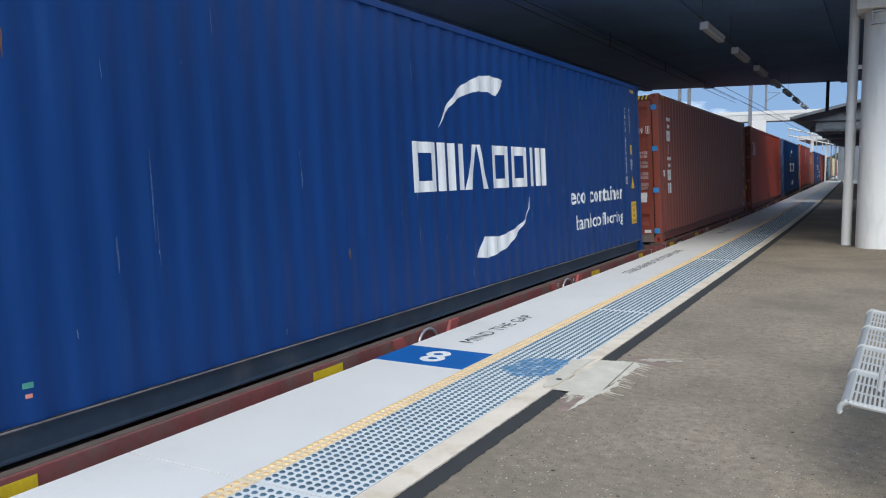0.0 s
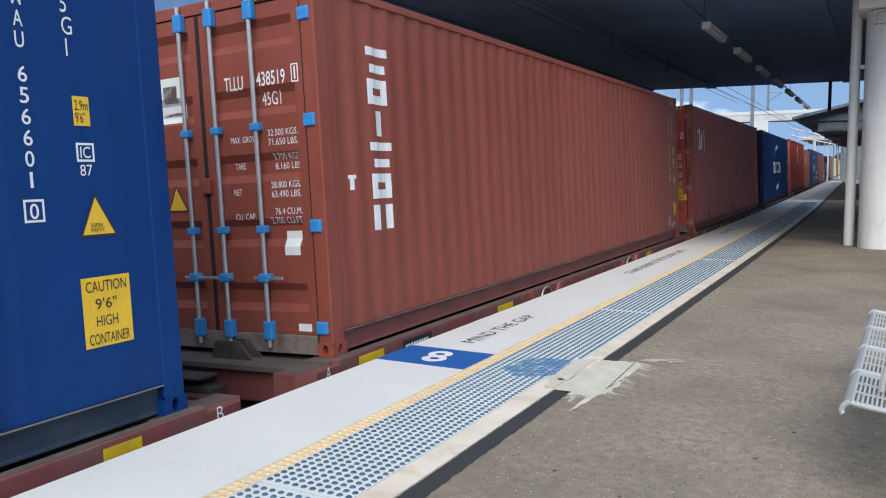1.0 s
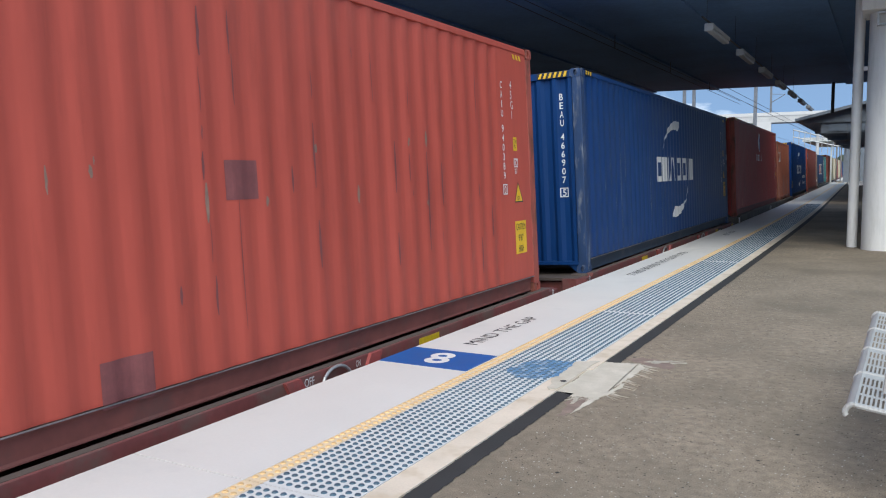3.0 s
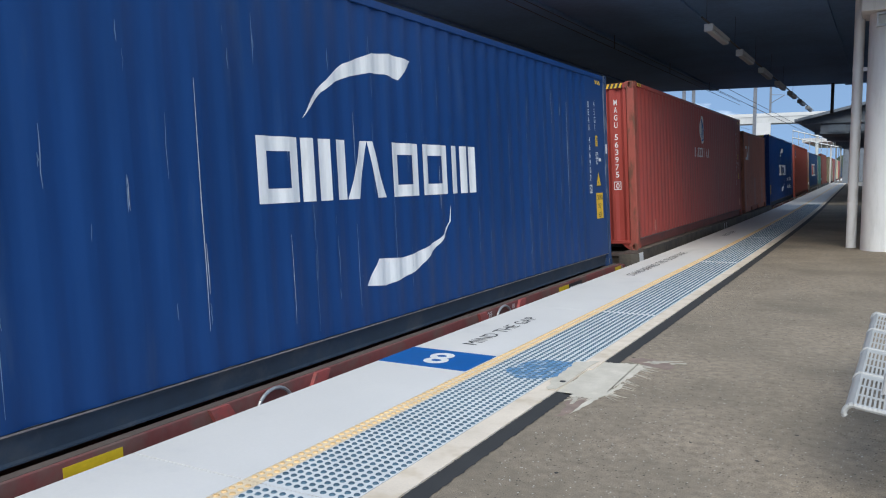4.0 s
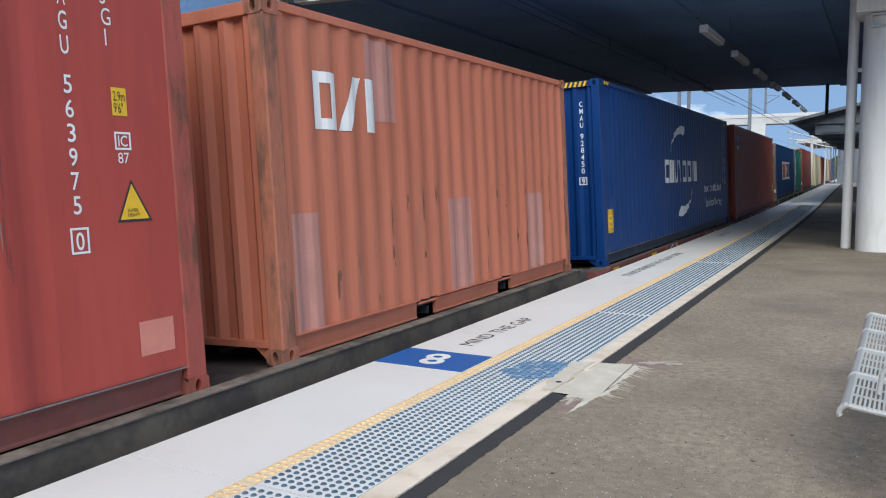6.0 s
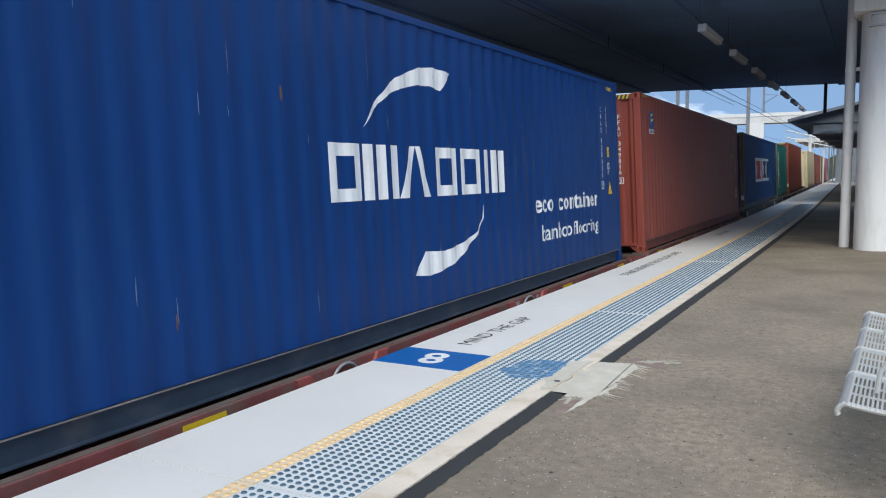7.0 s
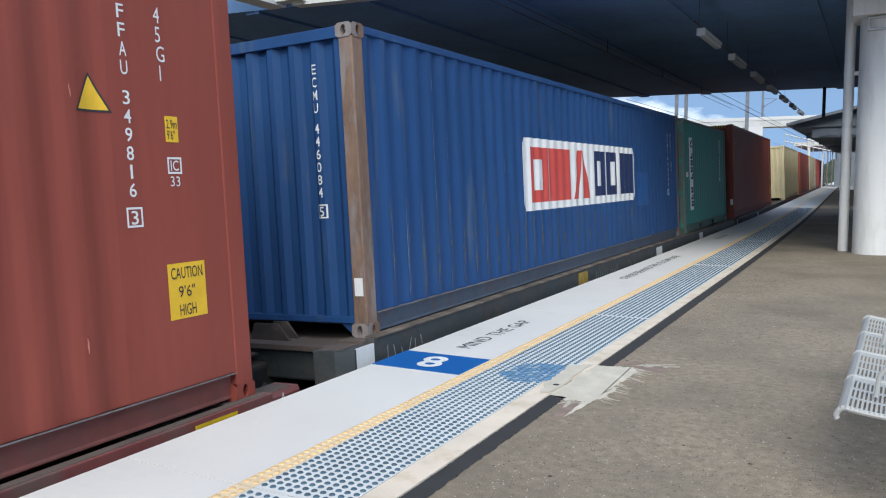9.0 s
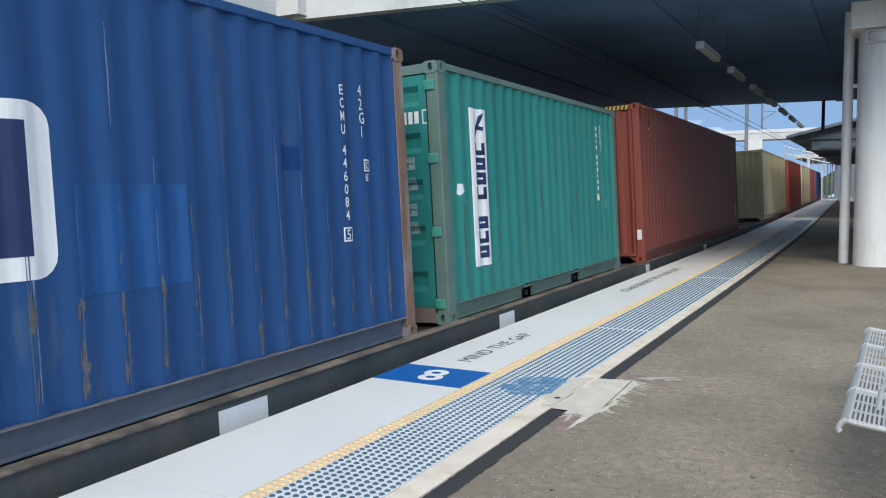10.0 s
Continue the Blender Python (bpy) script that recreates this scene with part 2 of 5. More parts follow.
def dot_mesh(mat, name):
    bm = bmesh.new()
    bmesh.ops.create_cone(bm, cap_ends=True, segments=10, radius1=0.0160, radius2=0.0115, depth=0.006)
    bmesh.ops.translate(bm, vec=(0, 0, 0.003), verts=bm.verts)
    return mesh_of(name, bm, mat)


def dots(e):
    blue, yellow = dot_mesh(TACTILE_DOT, "tactile_dot"), dot_mesh(YELLOW_DOT, "yellow_dot")
    verts = {"b": ([], []), "y": ([], [])}
    singles = 0
    ring = [(cos(a * pi / 4), sin(a * pi / 4)) for a in range(8)]
    for i in range(13):
        x = -2.560 + i * 0.05
        kind = "y" if i < 2 else "b"
        if kind == "b":
            x += 0.005
        for j in range(-10, 700):
            y = 1.62 + j * 0.05
            if i == 12 and y < 5.7:
                continue
            if (y - 2.722) % 5.143 < 0.045 or (y - 2.722) % 5.143 > 5.10:
                continue
            if 2.76 < y < 4.1 and singles < 300:
                singles += 1
                ob = new("tactile_dot" if kind == "b" else "yellow_dot", blue if kind == "b" else yellow)
                ob.parent, ob.location = e, (x, y, 0.012)
                continue
            v, f = verts[kind]
            bx, x = x, x - bend(y)
            o = len(v)
            n = 8
            v += [(x + 0.0160 * c, y + 0.0160 * s, 0.012) for c, s in ring] + [(x + 0.0115 * c, y + 0.0115 * s, 0.018) for c, s in ring]
            f += [(o + a, o + (a + 1) % n, o + n + (a + 1) % n, o + n + a) for a in range(n)] + [tuple(range(o + n, o + 2 * n))]
            x = bx
    for kind, mat, name in (("b", TACTILE_DOT, "tactile_dots"), ("y", YELLOW_DOT, "yellow_dots")):
        me = bpy.data.meshes.new(name)
        me.from_pydata(verts[kind][0], [], verts[kind][1])
        me.materials.append(mat)
        ob = new(name, me)
        ob.parent = e
        tagged(ob, kind="stuff")


LETTERS = {}


def letter_shape(body, bold):
    """Corners and faces of a piece of lettering at size 1."""
    if (body, bold) not in LETTERS:
        cu = bpy.data.curves.new("lettering", "FONT")
        cu.body = body
        cu.size = 1.0
        cu.space_line = 0.85
        cu.resolution_u = 3
        cu.offset = bold
        ob = bpy.data.objects.new("lettering", cu)
        me = ob.to_mesh()
        LETTERS[(body, bold)] = ([v.co[:] for v in me.vertices], [p.vertices[:] for p in me.polygons])
        ob.to_mesh_clear()
        bpy.data.objects.remove(ob)
        bpy.data.curves.remove(cu)
    return LETTERS[(body, bold)]


def text_mesh(body, width, height, name, mat, bold=0.0):
    """Lettering fitted to a width and a height, lower left corner at 0, 0."""
    points, faces = letter_shape(body, bold)
    x0, y0 = min(p[0] for p in points), min(p[1] for p in points)
    kx, ky = width / (max(p[0] for p in points) - x0), height / (max(p[1] for p in points) - y0)
    bm = bmesh.new()
    vs = [bm.verts.new(((p[0] - x0) * kx, (p[1] - y0) * ky, 0)) for p in points]
    for f in faces:
        if bm.faces.get([vs[k] for k in f]) is None:
            bm.faces.new([vs[k] for k in f])
    return bm


def flat(shapes):
    """Flat outlines (u, v) as faces that share their corners."""
    bm = bmesh.new()
    seen = {}
    for s in shapes:
        vs = []
        for u, v in s:
            key = (round(u, 5), round(v, 5))
            if key not in seen:
                seen[key] = bm.verts.new((u, v, 0))
            if seen[key] not in vs:
                vs.append(seen[key])
        bm.faces.new(vs)
    return bm


def on_platform(name, bm, mat, x, y, z=0.0135, parent=None, label=""):
    """Lays a flat mark on the platform: it reads for one who faces the track."""
    for v in bm.verts:
        u, w = v.co.x, v.co.y
        v.co = (x - w - bend(y + u), y + u, z)
    return part(name, bm, mat, parent, label)


def platform_marks():
    def sign(body, x, y, width, height):
        e = tagged(empty("platform_lettering"), "black lettering painted on the white platform edge", "lettering", "platform lettering")
        words = body.split()
        step = width / (sum(len(w) for w in words) + 0.5 * (len(words) - 1))
        at = 0
        for word in words:
            on_platform("word", text_mesh(word, (len(word) - 0.12) * step, height, "lettering", BLACK_INK, 0.0), BLACK_INK, x, y + at * step, parent=e)
            at += len(word) + 0.5
    sign("MIND THE GAP", -2.915, 5.84, 1.40, 0.130)
    sign("STAND BEHIND THE YELLOW LINE", -2.955, 10.80, 3.50, 0.130)
    sign("MIND THE GAP", -2.95, 18.4, 1.40, 0.130)
    b = part("boarding_panel", boxes((EDGE + 0.005, -2.592, 5.015, 5.545, 0.008, 0.0155)), BLUE_PANEL)
    tagged(b, "blue square boarding panel with a white looped mark", "floor marking")
    # two white loops that run into each other along the edge
    for side in (-1, 1):
        outer = [(0.100 * cos(k * pi / 12), 0.098 * sin(k * pi / 12)) for k in range(25)]
        inner = [(0.034 * cos(k * pi / 12) - 0.004 * side, 0.040 * sin(k * pi / 12)) for k in range(25)]
        bm = bmesh.new()
        for k in range(24):
            bm.faces.new([bm.verts.new((u, v, 0)) for u, v in (outer[k], outer[k + 1], inner[k + 1], inner[k])])
        on_platform("loop_mark", bm, WHITE_INK, -2.955 - 0.012 * side, 5.28 + side * 0.072, 0.0175 + 0.0006 * side, b)


def overbridge():
    """A skewed concrete overbridge: dark underside, pale lit edge beams."""
    b = tagged(empty("overbridge"), "overbridge with dark underside and pale concrete edge beams", "bridge", kind="structure")
    near = lambda x: 11.95 + 0.11 * (x + 8.2)
    far = lambda x: 32.49 + 0.1108 * (x + 8.661)
    bm = bmesh.new()
    xs = (-22.0, 11.0)
    for z in (SOFFIT, SOFFIT + 1.1):
        for x in xs:
            for f in (near, far):
                bm.verts.new((x, f(x) + (0.25 if f is near else -0.05), z))
    v = list(bm.verts)
    for q in ((0, 2, 3, 1), (4, 5, 7, 6), (0, 1, 5, 4), (2, 6, 7, 3), (0, 4, 6, 2), (1, 3, 7, 5)):
        bm.faces.new([v[i] for i in q])
    part("deck", bm, SOFFIT_HAZE, b)
    # girders under the deck, in the skew of the bridge
    for k in range(13):
        x = -20 + k * 2.35
        g = bmesh.new()
        n0, f0 = near(x) + 0.3, far(x) - 0.12
        box(g, x - 0.16, x + 0.16, n0, f0, SOFFIT - 0.05, SOFFIT + 0.02)
        part("girder", g, SOFFIT_HAZE, b)
    for x0, x1, z0, z1, d in ((-9.5, 11.0, SOFFIT - 0.03, SOFFIT + 1.3, 0.0),):
        bm = bmesh.new()
        outline = [(x0, z0), (x1, z0), (x1, z1), (x0, z1)]
        prism(bm, outline, 0.25, lambda u, w, q: (u, near(u) + q, w))
        part("edge_beam", bm, CONCRETE, b)
    part("side_beam", boxes((-10.1, -9.7, 3.3, 11.9, SOFFIT - 0.03, SOFFIT + 1.3)), CONCRETE, b)
    part("cantilever_bracket", boxes((-9.7, -9.2, 11.6, 11.85, SOFFIT + 0.02, SOFFIT + 0.3)), CONCRETE, b)
    return b


def column(x, y, r=0.36):
    c = tagged(empty("bridge_column"), "round white painted column with a square cap", "column", "columns under the bridge")
    bm = bmesh.new()
    bmesh.ops.create_cone(bm, cap_ends=True, segments=48, radius1=r, radius2=r, depth=4.15, matrix=Matrix.Translation((x, y, 2.075)))
    part("shaft", bm, COLUMN_PAINT, c, smooth=True)
    part("capital", boxes((x - r - 0.12, x + 1.6, y - 0.55, y + 0.55, 4.15, SOFFIT + 0.02), bevel=0.015), COLUMN_PAINT, c)
    xa, ya = x - r + 0.12, y - r - 0.06
    part("sign_bracket", boxes((xa, x + 0.5, ya, ya + 0.26, 3.90, 3.93), (xa, x + 0.5, ya, ya + 0.26, 4.10, 4.13),
                               (xa, xa + 0.03, ya, ya + 0.26, 3.93, 4.10)), STEEL, c)
    return c


def downpipe(x, y):
    d = tagged(empty("downpipe"), "white round downpipe clipped beside the column", "pipe")
    part("pipe", rods(((x, y, 0), (x, y, SOFFIT), 0.088), n=20), COLUMN_PAINT, d, smooth=True)
    for z in (1.18, 3.26):
        part("pipe_clip", boxes((x - 0.09, x + 0.28, y - 0.03, y + 0.03, z - 0.035, z + 0.035)), COLUMN_PAINT, d)


def station_wall():
    # out of view, added to set how much light gets in under the deck
    w = part("wall_east", boxes((8.6, 8.9, 15.5, 33.0, -1.75, SOFFIT - 0.004)), CONCRETE)
    tagged(w, "added out-of-view wall that shapes the light under the overbridge", "wall", kind="structure")
    w = part("wall_west", boxes((-18.3, -18.0, -40, 200, -1.75, 4.6)), BRICK)
    tagged(w, "plain wall behind the far platform", "wall", kind="structure")


setting()
platform_edge()
platform_marks()
overbridge()
column(0.03, 16.28)
downpipe(-0.486, 16.6)
station_wall()


# ---- the train ----
W = 2.438
PITCH = 0.2785


def profile_breaks(length):
    """(y, depth) along a folded side with rounded bends; the tall boxes have shallower folds and a flat field for the marks."""
    a, b = 0.165, length - 0.165
    n = round((b - a) / PITCH)
    p = (b - a) / n
    tall_box = abs(length - 12.192) < 1e-4
    deep = 0.032 if tall_box else 0.040
    pts = []
    for k in range(n):
        y = a + k * p
        if tall_box and k >= n - 3:
            break
        r = (deep - 0.014) * 0.12
        pts += [(y + p * 0.02, 0.014), (y + p * 0.20, 0.014), (y + p * 0.27, 0.014 + r), (y + p * 0.47, deep - r), (y + p * 0.54, deep), (y + p * 0.70, deep), (y + p * 0.77, deep - r), (y + p * 0.95, 0.014 + r)]
    pts.append((a + (n - 3) * p if tall_box else b - 0.01, 0.014))
    pts.append((b, 0.014))
    return [(0.05, 0.014)] + pts + [(length - 0.05, 0.014)]


def depth_at(pts, y):
    if y <= pts[0][0]:
        return pts[0][1]
    for (y0, d0), (y1, d1) in zip(pts, pts[1:]):
        if y <= y1:
            return d0 + (d1 - d0) * (y - y0) / (y1 - y0)
    return pts[-1][1]


def end_breaks():
    a, b = -0.15, -W + 0.15
    n = 9
    p = (b - a) / n
    pts = []
    for k in range(n):
        x = a + k * p
        pts += [(x, 0.015), (x + p * 0.22, 0.015), (x + p * 0.45, 0.060), (x + p * 0.78, 0.060)]
    pts.append((b, 0.015))
    return pts


def sheet(pts, z0, z1, place, thick=0.004, rows=1):
    """A folded sheet from a profile; place(run, depth, z)."""
    bm = bmesh.new()
    cols = []
    for s, d in pts:
        cols.append([bm.verts.new(place(s, d, z0 + (z1 - z0) * k / rows)) for k in range(rows + 1)])
    for c0, c1 in zip(cols, cols[1:]):
        for k in range(rows):
            bm.faces.new((c0[k], c1[k], c1[k + 1], c0[k + 1]))
    return bm


CACHE = {}


def channel(y0, y1):
    """A bottom rail: top lip, set-back web that leans in, bottom lip."""
    bm = bmesh.new()
    prism(bm, [(-0.002, 0.198), (-0.002, 0.188), (-0.048, 0.178), (-0.056, 0.046), (-0.050, 0.032), (-0.050, 0.022), (-0.085, 0.022), (-0.085, 0.198)], y1 - y0, lambda u, v, w: (u, y0 + w, v))
    return bm


def cached(key, build):
    if key not in CACHE:
        CACHE[key] = build()
    return CACHE[key]


def casting_bm(sx, sy, top):
    """A corner casting with an oval hole in its outer faces."""
    bm = bmesh.new()
    hx, hy, hz = 0.081, 0.089, 0.059
    n = 16
    for axis, sign, hu, hv, holed in ((0, 1, hy, hz, sx > 0), (0, -1, hy, hz, sx < 0), (1, 1, hx, hz, sy > 0), (1, -1, hx, hz, sy < 0), (2, 1, hx, hy, top), (2, -1, hx, hy, False)):
        h = (hx, hy, hz)[axis]

        def put(u, v, w):
            p = [u, v]
            p.insert(axis, sign * w)
            return bm.verts.new(p)
        edge, oval, deep = [], [], []
        for k in range(n):
            a = 2 * pi * (k + 0.5) / n
            c, s = cos(a), sin(a)
            m = max(abs(c), abs(s))
            edge.append(put(hu * c / m, hv * s / m, h))
        if not holed:
            bm.faces.new(edge)
            continue
        ru, rv = (0.026, 0.042) if axis < 2 else (0.036, 0.058)
        for k in range(n):
            a = 2 * pi * (k + 0.5) / n
            oval.append(put(ru * cos(a), rv * sin(a), h))
            deep.append(put(ru * cos(a), rv * sin(a), h - 0.06))
        for k in range(n):
            q = (k + 1) % n
            bm.faces.new((edge[k], edge[q], oval[q], oval[k]))
            bm.faces.new((oval[k], oval[q], deep[q], deep[k]))
        bm.faces.new(deep)
    bmesh.ops.remove_doubles(bm, verts=bm.verts[:], dist=1e-5)
    return bm


def container(name, label, length, height, mat, rail_mat=None, near="panel", post_mat=None, pockets=False, low_mat=None):
    c = tagged(empty("shipping_container"), label, "shipping container", "containers on the train")
    rail_mat = rail_mat or mat
    post_mat = post_mat or rail_mat
    low_mat = low_mat or rail_mat
    key = (length, height)
    L, H = length, height

    def shared(pname, build, m):
        me = cached((pname, key, m.name), lambda: mesh_of(pname, build(), m, "side_panel" in pname))
        return part(pname, me, m, c)

    for i, (x0, x1) in enumerate(((-0.14, -0.006), (-W + 0.006, -W + 0.14))):
        for j, (y0, y1) in enumerate(((0.006, 0.16), (L - 0.16, L - 0.006))):
            shared("corner_post", lambda: boxes((x0, x1, y0, y1, 0.1, H - 0.1), bevel=0.012), post_mat).data
            CACHE.pop(("corner_post", key, post_mat.name))
            for top in (0, 1):
                me = cached(("casting", i, j, top, post_mat.name), lambda: mesh_of("corner_casting", casting_bm(1 - 2 * i, -1 + 2 * j, top), post_mat))
                o = part("corner_casting", me, post_mat, c)
                o.location = (-0.081 if i == 0 else -W + 0.081, 0.089 if j == 0 else L - 0.089, H - 0.059 if top else 0.059)
    prof = profile_breaks(L)
    zb, zt = 0.190, H - 0.075
    shared("side_panel", lambda: sheet(prof, zb, zt, lambda s, d, z: (-d, s, z)), mat)
    shared("back_side_panel", lambda: sheet(prof, zb, zt, lambda s, d, z: (-W + d, s, z)), mat)
    shared("top_rail", lambda: boxes((-0.06, -0.004, 0.17, L - 0.17, H - 0.078, H - 0.012), bevel=0.006), rail_mat)
    shared("back_top_rail", lambda: boxes((-W + 0.008, -W + 0.06, 0.17, L - 0.17, H - 0.078, H - 0.012), bevel=0.006), rail_mat)
    if pockets:
        for a, b in ((0.17, 1.95), (2.31, 3.75), (4.11, L - 0.17)):
            part("bottom_rail", channel(a, b), low_mat, c)
        part("pocket_strap", boxes((-0.055, -0.03, 1.95, 4.11, 0.15, 0.17)), rail_mat, c)
    else:
        shared("bottom_rail", lambda: channel(0.17, L - 0.17), low_mat)
    if not pockets:
        shared("rail_lip", lambda: boxes((-0.02, 0.004, 0.17, L - 0.17, 0.189, 0.198)), LIP_HIGHLIGHT)
    shared("back_bottom_rail", lambda: boxes((-W + 0.016, -W + 0.055, 0.17, L - 0.17, 0.03, 0.168)), rail_mat)
    roofp = [(y, d * 0.5) for y, d in prof]
    shared("roof_panel", lambda: sheet(roofp, -W + 0.05, -0.05, lambda s, d, z: (z, s, H - 0.02 - d)), mat)
    shared("underframe", lambda: boxes((-W + 0.08, -0.09, 0.15, L - 0.15, 0.12, 0.16), *[(-W + 0.08, -0.09, 0.4 + k * 0.6, 0.44 + k * 0.6, 0.03, 0.10) for k in range(int((L - 0.6) / 0.6))]), DARK_STEEL)
    for pname, y0, y1 in (("near", 0.02, 0.10), ("far", L - 0.10, L - 0.02)):
        shared("header_rail", lambda: boxes((-W + 0.14, -0.14, y0, y1, H - 0.11, H - 0.015), bevel=0.005), rail_mat)
        CACHE.pop(("header_rail", key, rail_mat.name))
        if pname == "near" and near != "panel":
            part("door_sill", boxes((-W + 0.165, -0.165, y0 - 0.01, y1, 0.012, 0.165), bevel=0.006), SILL_GRIME, c)
            continue
        shared("end_sill", lambda: boxes((-W + 0.14, -0.14, y0, y1, 0.115, 0.17), bevel=0.005), rail_mat)
        for gx, d in ((-0.15, -1), (-W + 0.15, 1)):
            g = bmesh.new()
            prism(g, [(gx, 0.0), (gx + d * 0.02, 0.0), (gx + d * 0.16, 0.115), (gx, 0.115)], 0.02, lambda u, v, w: (u, y0 + 0.03 + w, v))
            part("gusset", g, rail_mat, c)
        CACHE.pop(("end_sill", key, rail_mat.name), None)
    ends = end_breaks()
    shared("far_end_panel", lambda: sheet(ends, 0.16, H - 0.10, lambda s, d, z: (s, L - d - 0.02, z)), mat)
    if near == "panel":
        shared("near_end_panel", lambda: sheet(ends, 0.16, H - 0.10, lambda s, d, z: (s, d + 0.02, z)), mat)
    else:
        doors(c, L, H, mat, near)
    return c


def doors(c, L, H, mat, fittings):
    """Two door leaves with pressed ribs, a dark gasket, lock rods, cams, guides, handles and hinges."""
    zs = []
    z0, z1 = 0.17, H - 0.12
    n = 5
    p = (z1 - z0) / n
    pts = [(z0, 0.03)]
    for k in range(n):
        a = z0 + k * p
        pts += [(a + p * 0.34, 0.03), (a + p * 0.46, 0.066), (a + p * 0.66, 0.066), (a + p * 0.78, 0.03)]
    pts.append((z1, 0.03))
    for a, b in ((-0.15, -W / 2 + 0.012), (-W / 2 - 0.012, -W + 0.15)):
        bm = bmesh.new()
        rim = 0.09 if a > b else -0.09
        cols = [[bm.verts.new((x, d, z)) for z, d in pts] for x in (a - rim, b + rim)]
        for k in range(len(pts) - 1):
            bm.faces.new((cols[0][k], cols[1][k], cols[1][k + 1], cols[0][k + 1]))
        x_lo, x_hi = min(a, b), max(a, b)
        box(bm, x_hi - 0.09, x_hi, 0.028, 0.075, z0, z1)
        box(bm, x_lo, x_lo + 0.09, 0.028, 0.075, z0, z1)
        leaf = part("door", bm, mat, c)
        for u in ((0.45, 0.85) if a > -0.5 else (0.15, 0.55)):
            x = x_hi - u * (x_hi - x_lo)
            part("lock_rod", rods(((x, -0.012, 0.06), (x, -0.012, H - 0.03), 0.019), n=10), STEEL, leaf, smooth=True)
            for z in (0.19, H - 0.17):
                part("cam_keeper", boxes((x - 0.045, x + 0.045, -0.035, 0.03, z - 0.07, z + 0.08), bevel=0.012), fittings, leaf)
            for z in (0.35 * H, 0.63 * H):
                part("rod_guide", boxes((x - 0.045, x + 0.045, -0.038, 0.03, z - 0.03, z + 0.03), bevel=0.01), fittings, leaf)
            zh = 0.215 * H
            part("handle", boxes((x - 0.20 if u > .5 else x - 0.1, x + 0.1 if u > .5 else x + 0.2, -0.045, -0.028, zh - 0.012, zh + 0.012), bevel=0.004), STEEL, leaf)
            part("handle_hub", boxes((x - 0.05, x + 0.05, -0.05, 0.03, zh - 0.035, zh + 0.035), bevel=0.012), fittings, leaf)
        xh = -0.10 if a > -0.5 else -W + 0.10
        for z in (0.08, 0.355, 0.635, 0.91):
            part("hinge", boxes((xh - 0.055, xh + 0.055, -0.012, 0.035, z * H - 0.05, z * H + 0.05), bevel=0.012), fittings, leaf)
    part("gasket", boxes((-W / 2 - 0.018, -W / 2 + 0.018, 0.022, 0.06, z0, z1)), DOOR_SHADE, c)
    for x in (-0.147, -W + 0.147):
        part("gasket", boxes((x - 0.008, x + 0.008, 0.022, 0.06, z0, z1)), DOOR_SHADE, c)
    part("lock_box", boxes((-W / 2 - 0.05, -W / 2 + 0.05, -0.004, 0.03, H * 0.455, H * 0.50), bevel=0.01), mat, c)


